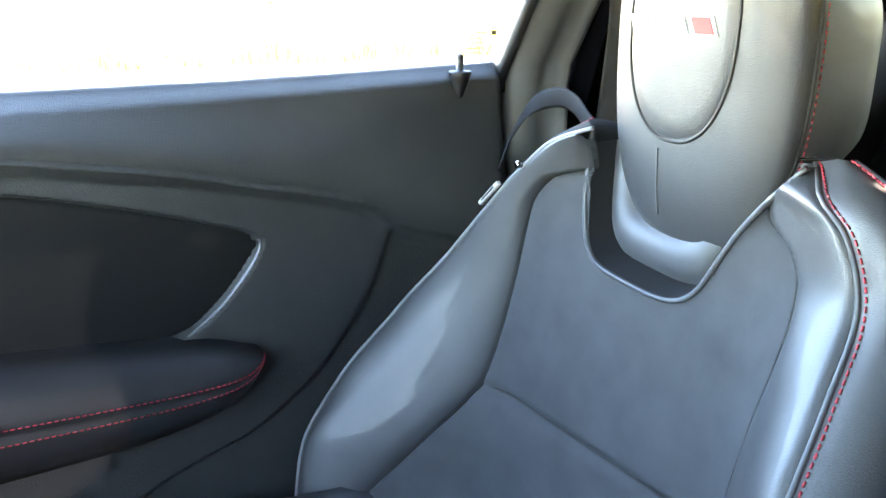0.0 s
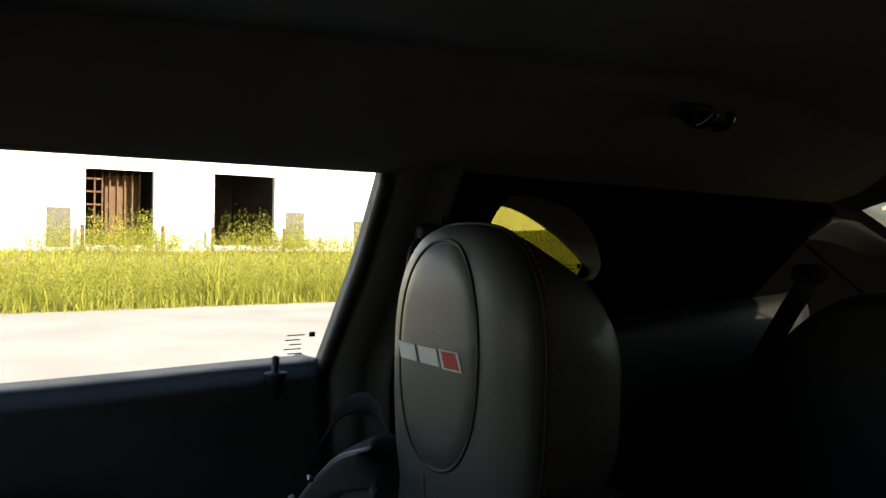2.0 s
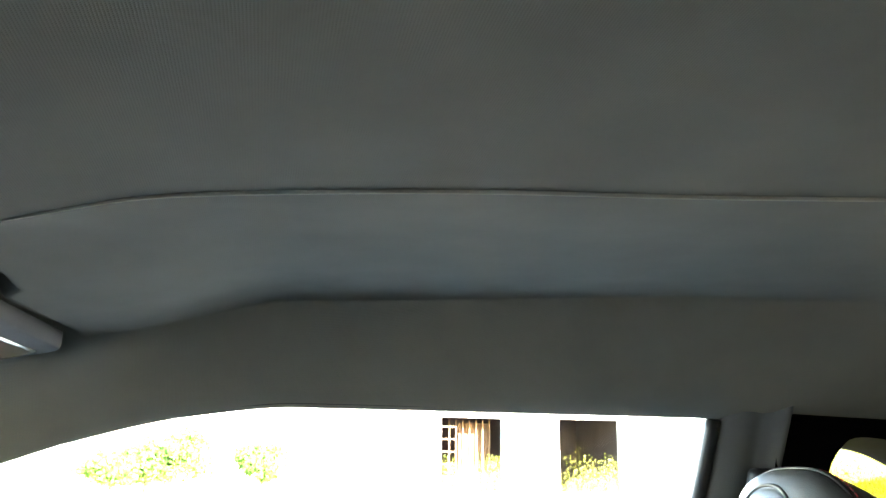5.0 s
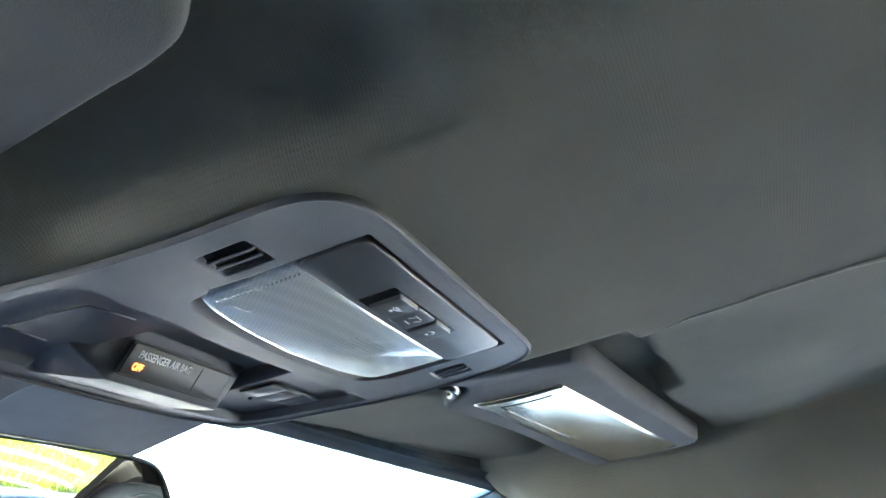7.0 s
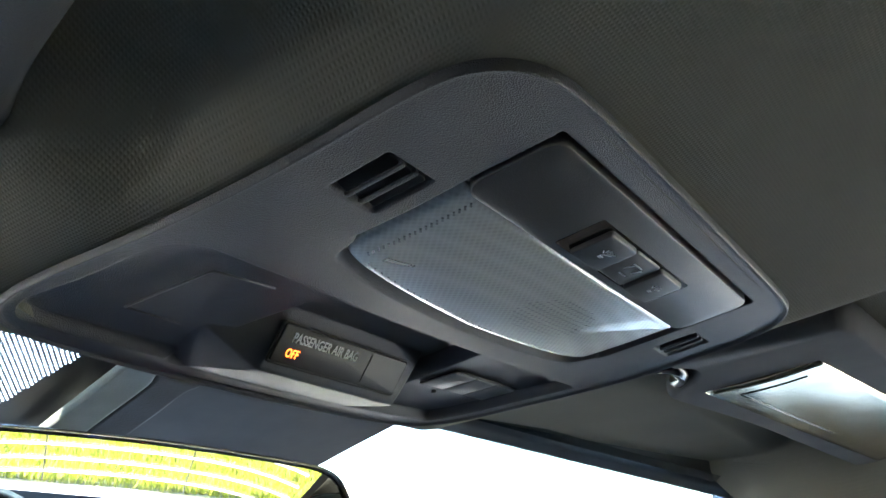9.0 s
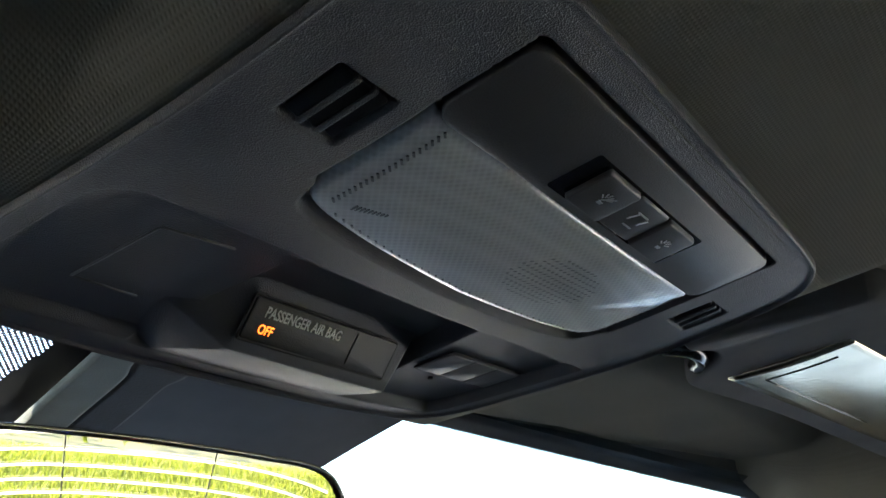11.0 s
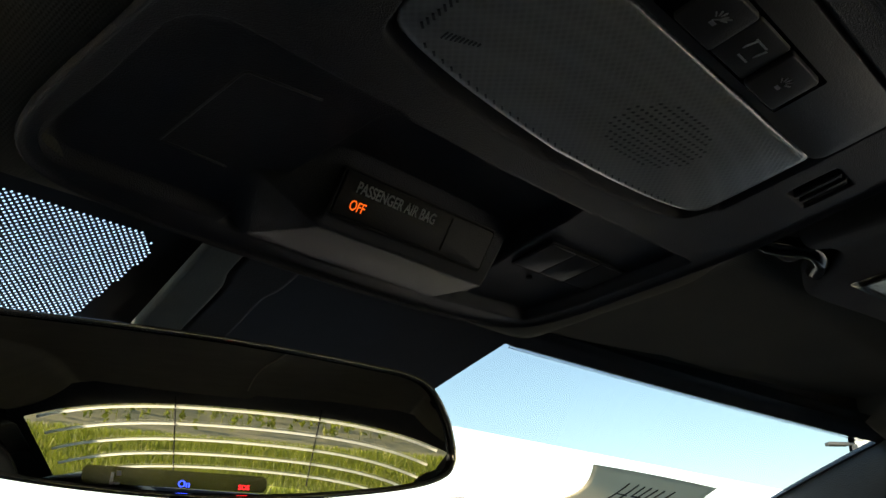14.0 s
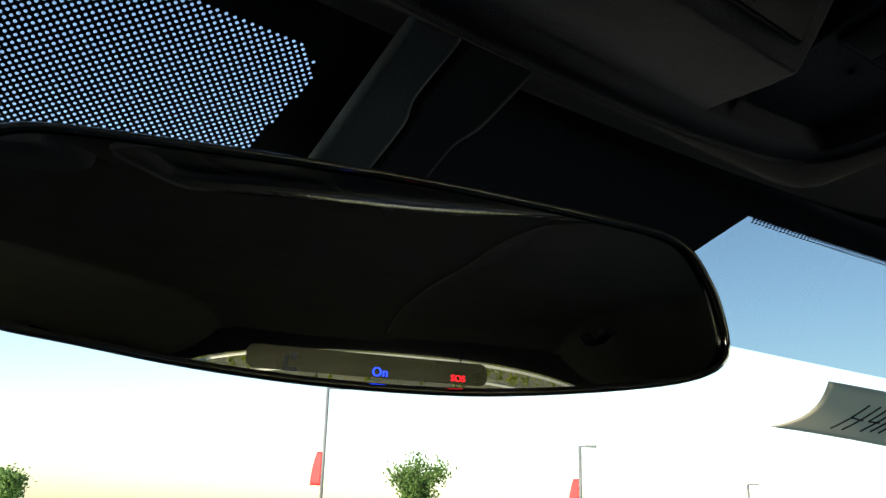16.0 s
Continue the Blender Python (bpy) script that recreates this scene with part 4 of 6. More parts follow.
def head_restraint(parent):
    bm = bmesh.new()
    secs = [(None, 0.02), (None, 0.25), (None, 0.45), (None, 0.62), (None, 0.76), (None, 0.87), (None, 0.94), (None, 0.985), (0.080, 1.0), (0.070, 1.004), (0.045, 1.0), (0.015, 0.985), (-0.005, 0.95), (-0.018, 0.87), (-0.026, 0.7), (-0.030, 0.4), (-0.031, 0.03)]
    n, rings = 72, []
    for y, k in secs:
        low = 0.188 if y is None else hr_low(y)
        back = 0 if y is None else max(0, 0.07 - y)
        ring = []
        for i in range(n):
            t = 2 * math.pi * i / n
            c, s = math.cos(t), math.sin(t)
            e = 2.7 + (3.0 * min(back / 0.04, 1) if s < 0 else -0.55 * min(back / 0.05, 1))
            wide = HR[2] if c > 0 else 0.099 + 0.007 * min(back / 0.05, 1)
            q = (abs(c) ** e + abs(s) ** e) ** (-1 / e)
            x = HR[0] + wide * k * q * c * (1 - 0.4 * back)
            z = HR[1] + (HR[3] if s > 0 else low) * k * q * s - 0.38 * back * max(s, 0)
            yy = hr_front(x, z) if y is None else y
            ring.append(bm.verts.new((x, yy, z)))
        rings.append(ring)
    for a, b in zip(rings, rings[1:]):
        for i in range(n):
            bm.faces.new([a[i], b[i], b[(i + 1) % n], a[(i + 1) % n]])
    bm.faces.new(rings[0])
    bm.faces.new(list(reversed(rings[-1])))
    bmesh.ops.recalc_face_normals(bm, faces=bm.faces)
    hr = part("head_restraint", bm, M_LEATHER, None, "black leather head restraint with an oval panel")
    under(parent, hr)
    # oval panel seam, centre seam, edge seam with thread
    oval = []
    for i in range(80):
        t = 2 * math.pi * i / 80
        c, s = math.cos(t), math.sin(t)
        q = (abs(c) ** 2.3 + abs(s) ** 2.3) ** (-1 / 2.3)
        x, z = 0.3565 + 0.0605 * q * c, 1.046 + 0.100 * q * s
        oval.append(Vector((x, hr_front(x, z), z)))
    part("seam", cord(oval, 0.0016, 6, True), M_RUBBER, hr, "dark oval seam")
    pan = bmesh.new()
    cen = Vector((0.3565, 0, 1.046))
    rg = []
    for k in (0.97, 0.93, 0.8, 0.6, 0.4, 0.2):
        ring = []
        for p in oval:
            x, z = cen.x + (p.x - cen.x) * k, cen.z + (p.z - cen.z) * k
            ring.append(pan.verts.new((x, hr_front(x, z) + 0.0022 * smooth(0.985, 0.9, k), z)))
        rg.append(ring)
    for a, b in zip(rg, rg[1:]):
        for i in range(80):
            pan.faces.new([a[i], a[(i + 1) % 80], b[(i + 1) % 80], b[i]])
    pan.faces.new(rg[-1])
    bmesh.ops.recalc_face_normals(pan, faces=pan.faces)
    part("oval_panel", pan, M_LEATHER, hr, "raised black leather oval panel")
    part("seam", cord([Vector((0.372, hr_front(0.372, z) + 0.0004, z)) for z in [0.938 - 0.062 * k / 12 for k in range(13)]], 0.0009, 5), M_BEZEL, hr)
    ring = []
    for i in range(121):
        t = math.pi * 2 * i / 120
        c, s = math.cos(t), math.sin(t)
        q = (abs(c) ** 2.7 + abs(s) ** 2.7) ** (-1 / 2.7)
        ring.append(Vector((HR[0] + (HR[2] if c > 0 else 0.099) * 1.006 * q * c, 0.076, HR[1] + (HR[3] if s > 0 else hr_low(0.076)) * 1.006 * q * s)))
    part("piping", cord(ring, 0.0015, 6), M_RUBBER, hr, "dark edge seam")
    side_row = [p + Vector((-0.0012, -0.0045, 0)) for p in ring[35:88]]
    part("stitching", stitches(side_row, (-0.0005, 0, 0), 0.0066, 0.004, 0.0007), M_RED, hr, "red thread stitches", kind="stuff")
    # badge: plain slanted blocks
    def badge(x0, x1, z0, z1, lean, material, name, lift):
        out = []
        for a, b in ((x0, z0), (x1, z0), (x1 - lean, z1), (x0 - lean, z1)):
            out.append((a, b))
        fine = []
        for (a, b), (c, d) in zip(out, out[1:] + out[:1]):
            for k in range(5):
                fine.append((a + (c - a) * k / 5, b + (d - b) * k / 5))
        pb = plate(fine, lambda a, b, h: Vector((a, hr_front(a, b) + 0.0022 + lift + h, b)), 0.0008)
        part(name, pb, material, hr, "plain white embroidered block" if material is M_WHITE else "plain red embroidered block", smooth=False)
    badge(0.410, 0.380, 1.0375, 1.0520, -0.006, M_WHITE, "badge_block", 0)
    badge(0.375, 0.345, 1.0375, 1.0520, -0.006, M_WHITE, "badge_block", 0)
    badge(0.341, 0.313, 1.0365, 1.0530, -0.007, M_WHITE, "badge_block", 0)
    badge(0.337, 0.317, 1.0380, 1.0515, -0.006, M_LOGORED, "badge_block", 0.0006)
    # chromed posts
    for x in (0.283, 0.403):
        part("post", cord([Vector((x, 0.012, 0.86)), Vector((x, 0.012, 0.95))], 0.0065, 12, up=(0, 1, 0)), M_CHROME, hr, "chromed post")
        part("guide", cord([Vector((x, 0.012, 0.905)), Vector((x, 0.012, 0.922))], 0.013, 14, up=(0, 1, 0)), M_DARK, hr, "black post guide")
    return hr


def front_seat():
    seat = thing("front_seat", (SEAT_X, 0.2, 0.30), "black leather bucket seat with suede insert and red stitching", "seat", "front seats")
    zs = lambda v: 0.946 - 0.62 * v ** 1.1  # noqa: E731
    def field(name, k, material, nu, label):
        def fn(u, v):
            z = zs(v)
            ul, ur = seam_u(z)
            a, b = ((0, ul), (ul, ur), (ur, 1))[k]
            a, b = max(a, 0), min(b, 1)
            return seat_front(a + (b - a) * u, z)
        ob = part(name, sheet(fn, nu, 230, skip=in_bezel), material, None, label)
        under(seat, ob)
        return ob
    b1 = field("bolster", 0, M_LEATHER, 80, "smooth black leather side bolster")
    ins = field("insert", 1, M_SUEDE, 170, "charcoal suede backrest insert")
    b2 = field("bolster", 2, M_LEATHER, 50, "smooth black leather side bolster")
    for k, ob in ((0, b1), (1, b2)):
        row = [seat_front(seam_u(z)[k], z) + Vector((0, 0.001, 0)) for z in [0.90 - 0.5 * i / 60 for i in range(61)]]
        part("seam", cord(row, 0.0012, 5), M_RUBBER, ob)
    row = [seat_front(seam_u(0.64)[0] + (seam_u(0.64)[1] - seam_u(0.64)[0]) * i / 20, 0.64) for i in range(21)]
    part("seam", cord(row, 0.0012, 5), M_RUBBER, ins)
    # side panels, back shell
    def flank(inboard):
        def fn(u, v):
            z = zs(v)
            if inboard:
                e = Vector((inter(z, RZ, RX), inter(z, RZ, RY) - 0.004 - 0.034 * smooth(0.918, 0.946, z) ** 2, z))
                o = Vector((inter(z, [0.3, 0.6, 0.75, 0.847, 0.901, 0.928, 0.946], [0.04, 0.045, 0.052, 0.067, 0.089, 0.115, 0.185]), inter(z, [0.3, 0.6, 0.75, 0.847, 0.93], [0.25, 0.18, 0.12, 0.080, 0.060]), z + 0.001))
                o = e.lerp(o, 0.66)
                r = Vector((o.x + 0.065, -0.055, z - 0.042))
            else:
                e = Vector((inter(z, LZ, LX), inter(z, LZ, LY) - 0.004, z))
                o = Vector((inter(z, [0.3, 0.55, 0.66, 0.76, 0.85, 0.90, 0.946], [0.685, 0.69, 0.688, 0.660, 0.600, 0.560, 0.49]), inter(z, [0.3, 0.55, 0.66, 0.76, 0.85, 0.945], [0.25, 0.22, 0.15, 0.085, 0.060, 0.05]), z - 0.004))
                r = Vector((o.x - 0.06, -0.055, z - 0.045))
            c = (2 * o - (e + r) * 0.5)
            return e * (1 - u) ** 2 + c * 2 * u * (1 - u) + r * u * u
        return fn
    for inboard in (False, True):
        # the door side panel takes the darkened colour to remove its sky sheen
        fl = part("side_panel", sheet(flank(inboard), 24, 80), M_LEATHER if inboard else M_STRAPDIM, None, "black leather backrest side with red seams")
        under(seat, fl)
        fn = flank(inboard)
        def lifted(q, t, h, fn=fn):
            p = fn(q, t)
            du, dv = fn(min(q + 0.01, 1), t) - fn(max(q - 0.01, 0), t), fn(q, min(t + 0.01, 1)) - fn(q, max(t - 0.01, 0))
            nrm = du.cross(dv).normalized()
            if nrm.dot(p - Vector((SEAT_X, 0.0, p.z - 0.02))) < 0:
                nrm = -nrm
            return p + nrm * h
        part("piping", cord([lifted(0.0, k / 90, 0.0006) for k in range(91)], 0.0022, 7), M_PIPING if not inboard else M_BEZEL, fl, "piped edge seam")
        for q in ((0.03, 0.36, 0.44) if inboard else (0.3,)):
            row = [lifted(q, k / 90, 0.0007) for k in range(91)]
            part("stitching", stitches(row, (0, 0, 0), 0.0066, 0.0042, 0.0009), M_RED, fl, "red thread stitches", kind="stuff")
        if inboard:
            part("seam", cord([lifted(0.405, k / 90, 0.0004) for k in range(91)], 0.0022, 7), M_BEZEL, fl)
        def top(u, v, fn=fn, inboard=inboard):
            p = fn(v, 0.0)
            q = Vector((0.31 if inboard else 0.44, p.y, 0.934 if not inboard else 0.925))
            w = p.lerp(q, u)
            w.z += 0.004 * math.sin(math.pi * u)
            return w
        # shoulder leather darkened in colour where it would mirror the sky
        under(seat, part("shoulder", sheet(top, 10, 20), M_STRAPDIM, None, "rounded black leather shoulder, sky sheen taken out by a darker colour"))
    under(seat, part("back_shell", sheet(lambda u, v: Vector((0.10 + 0.55 * u - (0.12 * (1 - v) ** 3) * (u * 2 - 1), -0.050 - 0.02 * math.sin(math.pi * u), 0.865 - 0.55 * v)), 16, 20, 0.01, (0, -1, 0)), M_DARK, None, "black back shell"))
    # bezel of the opening
    bz = spline([(x, seat_base(z) + 0.001, z) for x, z in BEZEL], 60)
    bm = cord(bz, 0.0026, 8, up=(0, 1, 0))
    bez = part("bezel", bm, M_BEZEL, None, "smooth grey surround of the head restraint")
    under(seat, bez)
    mid = Vector((0.372, 0, 0.93))
    def band(u, v):
        p = bz[int(round(u * 59))]
        d = Vector((mid.x - p.x, 0, mid.z - p.z))
        far = d.length
        d.normalize()
        w = 0.006 * smooth(0.0, 0.25, min(u, 1 - u)) + 0.003
        q = p + d * min(w * v, far)
        q.y = p.y + 0.002 - 0.034 * v
        return q
    # the wall's shadow is painted by a darker material than rim and recess
    part("band", sheet(band, 59, 10), M_ARMREST, bez, "inner wall of the surround, its shadow put into a black colour")
    def floor_pt(u, v):
        p = band(u, 1.0)
        q = p.lerp(Vector((mid.x, p.y, mid.z)), 0.85 * v)
        q.y = p.y + 0.010 * smooth(0.0, 0.12, v) - 0.030 * smooth(0.25, 0.7, v)
        return q
    part("recess", sheet(floor_pt, 59, 10), M_BEZEL, bez, "grey recess under the head restraint")
    head_restraint(seat)
    # cushion
    def cush(u, v):
        x = 0.375 + (u * 2 - 1) * 0.27
        w = abs(u * 2 - 1)
        y = 0.20 + 0.48 * v
        z = 0.44 + 0.06 * v + 0.07 * smooth(0.55, 0.9, w) - 0.25 * smooth(0.93, 1.0, w) - 0.2 * smooth(0.93, 1.0, v)
        return Vector((x, y, z))
    under(seat, part("cushion", sheet(cush, 40, 30, 0.12, (0, 0, -1)), M_LEATHER, None, "black leather seat cushion"))
    under(seat, part("seat_base", block(bmesh.new(), Matrix.Translation((0.375, 0.42, 0.32)), (0.42, 0.45, 0.10), 0.01), M_DARK, None, "black seat base"))
    return seat


seat = front_seat()
# fabric label and belt guide strap of the passenger seat
bm = block(bmesh.new(), Matrix.Translation((0.581, 0.140, 0.858)) @ pose(0, 0, 0, 0, -49, 0), (0.005, 0.005, 0.046), 0.0008)
lab = part("label", bm, M_LABEL, None, "pale woven side label")
under(seat, lab)
part("printed_mark", block(bmesh.new(), Matrix.Translation((0.581, 0.1428, 0.858)) @ pose(0, 0, 0, 0, -49, 0), (0.0018, 0.001, 0.030)), M_INK, lab)
strap = spline([(0.640, 0.085, 0.872), (0.652, 0.060, 0.905), (0.640, 0.040, 0.940), (0.605, 0.032, 0.954), (0.570, 0.034, 0.950), (0.535, 0.045, 0.936), (0.500, 0.060, 0.928)], 40)
guide = part("belt_guide", cord(strap, 0.0115, 8, flat=0.13, up=(0.4, 1, 0)), M_STRAPDIM, None, "black leather belt guide strap")
under(seat, guide)
under(seat, part("snap", cord([Vector((0.538, 0.130, 0.897)), Vector((0.538, 0.136, 0.897))], 0.004, 10), M_CHROME, None, "bright snap button"))
copy_thing(seat, pose(SEAT_X - 0.72, 0.30, 0.30))

# ---- seat belt of the passenger side ----
belt = thing("seat_belt", (0.62, -0.05, 0.6), "black seat belt hanging from a pillar ring", "seat belt")
under(belt, part("ring", cord([Vector((0.600 + 0.004 * math.sin(a), -0.050 + 0.024 * math.cos(a), 1.112 + 0.032 * math.sin(a))) for a in [2 * math.pi * k / 24 for k in range(24)]], 0.006, 8, True, up=(1, 0, 0)), M_DARK, None, "black plastic belt ring"))
under(belt, part("anchor", block(bmesh.new(), Matrix.Translation((0.612, -0.062, 1.13)) @ pose(0, 0, 0, 0, -20, 0), (0.02, 0.05, 0.07), 0.008), M_DARK, None, "black anchor cover"))
run = spline([(0.598, -0.050, 1.085), (0.592, -0.046, 1.03), (0.60, -0.045, 0.95), (0.64, -0.06, 0.75), (0.66, -0.08, 0.55), (0.67, -0.10, 0.34)], 30)
under(belt, part("webbing", cord(run, 0.022, 8, flat=0.05, up=(1, 0.2, 0)), M_BELT, None, "black belt webbing"))

# ---- rear of the cabin ----
hook = thing("coat_hook", (0.414, -0.300, 1.30), "black plastic coat hook on the headliner", "coat hook")
c0 = Vector((0.414, -0.300, headliner_z(0.414, -0.300)))
under(hook, part("base", plate(rounded(-0.030, 0.030, -0.020, 0.020, 0.014), lambda a, b, h: c0 + Vector((b * 0.7, a, -h - b * 0.2)), 0.007, 0.002), M_DARK))
for dy in (-0.017, 0.017):
    under(hook, part("prong", cord(spline([c0 + Vector((0, dy, -0.004)), c0 + Vector((-0.016, dy * 1.1, -0.020)), c0 + Vector((-0.034, dy * 1.1, -0.022)), c0 + Vector((-0.046, dy * 0.9, -0.010))], 12), 0.006, 8), M_GLOSS, None, "glossy prong"))
rear = thing("rear_bench", (0, -0.75, 0.30), "black leather rear bench backrest", "seat")
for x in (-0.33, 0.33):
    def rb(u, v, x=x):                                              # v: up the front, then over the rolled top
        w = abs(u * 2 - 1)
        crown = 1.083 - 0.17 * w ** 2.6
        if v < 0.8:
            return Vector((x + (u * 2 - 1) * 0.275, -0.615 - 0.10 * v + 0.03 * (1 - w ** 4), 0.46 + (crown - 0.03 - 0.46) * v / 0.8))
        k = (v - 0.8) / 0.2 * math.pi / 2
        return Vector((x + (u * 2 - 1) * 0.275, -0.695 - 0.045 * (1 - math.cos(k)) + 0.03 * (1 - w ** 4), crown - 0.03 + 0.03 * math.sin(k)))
    # backrest wears the shaded leather copy; the cushion below does not
    under(rear, part("backrest", sheet(rb, 36, 50, 0.10, (0, -1, 0)), M_REARSHADE, None, "leather rear backrest with a rolled top, shade put into its colour"))
under(rear, part("cushion", sheet(lambda u, v: Vector(((u * 2 - 1) * 0.6, -0.62 + 0.42 * v, 0.42 + 0.05 * v)), 12, 10, 0.12, (0, 0, -1)), M_LEATHER))
rbelt = thing("rear_seat_belt", (0.45, -0.72, 0.95), "black rear seat belt running over the backrest", "seat belt")
under(rbelt, part("webbing", cord([Vector((0.503, -0.700, 1.088)), Vector((0.518, -0.672, 1.04)), Vector((0.545, -0.640, 0.96)), Vector((0.585, -0.590, 0.80))], 0.0195, 8, flat=0.06, up=(1, -0.3, 0)), M_REARBELT, None, "black belt webbing"))
under(rbelt, part("guide", block(bmesh.new(), Matrix.Translation((0.512, -0.715, 1.098)), (0.05, 0.04, 0.03), 0.012), M_REARBELT, None, "black belt outlet"))


# ---- overhead console ----
def con(x, y, h):
    """A place on the console: h metres below its face."""
    return Vector((x, y, con_z(y) - h))


CON = thing("overhead_console", (0, 0.88, 1.27), "dark grained plastic overhead console with lamp, buttons and display", "overhead console")
half = [(0.0, 0.7808), (0.05, 0.7808), (0.088, 0.7812), (0.107, 0.7838), (0.1196, 0.7925), (0.1245, 0.807), (0.1252, 0.84), (0.1265, 0.90), (0.1278, 0.938), (0.1272, 0.958), (0.1228, 0.974), (0.110, 0.9855), (0.085, 0.9910), (0.05, 0.9942), (0.0, 0.9952)]
outline = half + [(-x, y) for x, y in reversed(half[1:-1])]
outline = [(p.x, p.y) for p in spline([(x, y, 0) for x, y in outline], 320, True)]


def con_edge(y):
    """Half width of the console at y."""
    return inter(y, [p[1] for p in half[2:-1]], [p[0] for p in half[2:-1]])


def con_relief(x, y):
    """Depth of the hollows in the console face (negative goes up)."""
    y_rear = 0.8918 - 0.030 * max(0.0, x) - 0.0005 * min(0.0, x)
    # shallow tray of the storage panel, rounded at its corners
    dx, dy = max(-0.1045 - x, 0, x + 0.052), max(y_rear + 0.0135 - y, 0, y - 0.9615)
    h = -0.0042 * (1 - smooth(0.0120, 0.0140 + 0.003 * smooth(0.93, 0.96, y), math.hypot(dx, dy)))
    # wide hollow in front of the lamp: deep behind the display, shallow under the call buttons
    rim = (1 - smooth(con_edge(y) - 0.0115, con_edge(y) - 0.0090, x)) * (1 - smooth(0.9790 - 0.6 * x * x, 0.9825 - 0.6 * x * x, y))
    shelf = smooth(0.0, 0.0022, x - 0.047 - 0.22 * (y - 0.892))
    deep = 0.0135 * smooth(-0.0535, -0.0420, x) * (1 - shelf) * smooth(y_rear, y_rear + 0.013, y)
    flat = 0.0052 * shelf * smooth(y_rear, y_rear + 0.0016, y)
    h = min(h, -(deep + flat) * rim)
    # block that carries the display: leaning rear face, underside rising to the front, sloping flanks
    top = inter(y, [0.9300, 0.9330, 0.9470, 0.9488, 0.9510, 0.9835, 0.9920], [-0.016, -0.0115, 0.0060, 0.0072, 0.0069, -0.0006, -0.002])
    left, right = -0.0325 - 0.24 * max(0.0, y - 0.948), 0.0505 + 0.18 * max(0.0, y - 0.945)
    top -= 0.42 * max(0.0, left - x) + 6.0 * max(0.0, left - x - 0.026) + 1.4 * max(0.0, x - right) + 40.0 * max(0.0, x - right - 0.003) ** 2 / 0.01
    h = max(h, top) if y > 0.930 else h
    # lamp bay and grille bays
    y_bow = inter(abs(x), [0, 0.037, 0.060, 0.0720, 0.0775, 0.0812], [0.8806, 0.8788, 0.8762, 0.8735, 0.8705, 0.8600])
    bay = smooth(-0.0834, -0.0824, x) * (1 - smooth(0.0824, 0.0834, x)) * smooth(0.7916, 0.7930, y) * (1 - smooth(y_bow - 0.0016, y_bow + 0.0004, y))
    h -= 0.0046 * bay
    for x0, x1, y0, y1 in ((-0.1085, -0.0905, 0.827, 0.846), (0.0945, 0.1105, 0.8205, 0.8378)):
        h -= 0.004 * smooth(x0 - 0.001, x0 + 0.0005, x) * (1 - smooth(x1 - 0.0005, x1 + 0.001, x)) * smooth(y0 - 0.001, y0 + 0.0005, y) * (1 - smooth(y1 - 0.0005, y1 + 0.001, y))
    return h


bm = bmesh.new()
rings = []
cx, cy = 0.0, 0.885
for k, lift in ((1.0, -0.035), (1.0, -0.0018), (0.9990, -0.0006), (0.9965, 0.0004), (0.9930, 0.0008), (0.9890, 0.0006), (0.9850, 0.0), (0.981, -0.0004), (0.972, -0.0005), (0.958, -0.0005)):
    rings.append([bm.verts.new(con(cx + (x - cx) * k, cy + (y - cy) * k, lift)) for x, y in outline])
for a, b in zip(rings, rings[1:]):
    for i in range(320):
        bm.faces.new([a[i], a[(i + 1) % 320], b[(i + 1) % 320], b[i]])
NX, NY = 172, 300
rows = []
for j in range(NY + 1):
    y = 0.7816 + 0.2120 * j / NY
    w = con_edge(y) * 0.963
    yy = cy + (y - cy) * 0.963
    rows.append([bm.verts.new(con((i / NX - 1) * w, yy, -0.0005 + con_relief((i / NX - 1) * w, yy))) for i in range(2 * NX + 1)])
for a, b in zip(rows, rows[1:]):
    for i in range(2 * NX):
        bm.faces.new([a[i], a[i + 1], b[i + 1], b[i]])
bm.normal_update()
house = part("housing", bm, M_CONSOLE, None, "dark grained plastic housing")
under(CON, house)
# lamp lens: bowed front edge, dished surface


def lens_fn(u, v):
    y0, y1 = 0.8238, inter(abs(u * 2 - 1), [0, 0.5, 0.8, 0.9, 0.965, 1.0], [0.8752, 0.8733, 0.8708, 0.8690, 0.8660, 0.857])
    x, y = (u * 2 - 1) * 0.0808, y0 + (y1 - y0) * v
    rim = min(u, 1 - u, v * 0.6, (1 - v) * 0.6) * 2
    return con(x, y, -0.0024 + 0.0012 * smooth(0, 0.012, rim) + 0.0034 * (1 - (u * 2 - 1) ** 2) * (0.55 + 0.45 * math.sin(math.pi * v)))


lens = part("lamp_lens", sheet(lens_fn, 80, 30, 0.002, (0, 0, 1)), M_LENS, None, "frosted pale lens with a fine lattice")
under(CON, lens)
# finer round bulb pattern and corner marks in the lens
bm = bmesh.new()
for i in range(-9, 10):
    for j in range(-6, 7):
        x, y = 0.018 + i * 0.0025 + (0.00125 if j % 2 else 0), 0.847 + j * 0.0022
        if ((x - 0.018) / 0.022) ** 2 + ((y - 0.847) / 0.0125) ** 2 < 1:
            bmesh.ops.create_circle(bm, cap_ends=True, radius=0.0007, segments=6, matrix=Matrix.Translation(lens_fn(x / 0.1596 + 0.5, (y - 0.8238) / 0.0485) + Vector((0, 0, -0.0004))))
for i in range(20):
    for x in (-0.072,):
        block(bm, Matrix.Translation(lens_fn(x / 0.1616 + 0.5, 0.06 + 0.042 * i) + Vector((0, 0, -0.0002))) @ pose(0, 0, 0, 0, 0, 35), (0.0024, 0.0007, 0.0004))
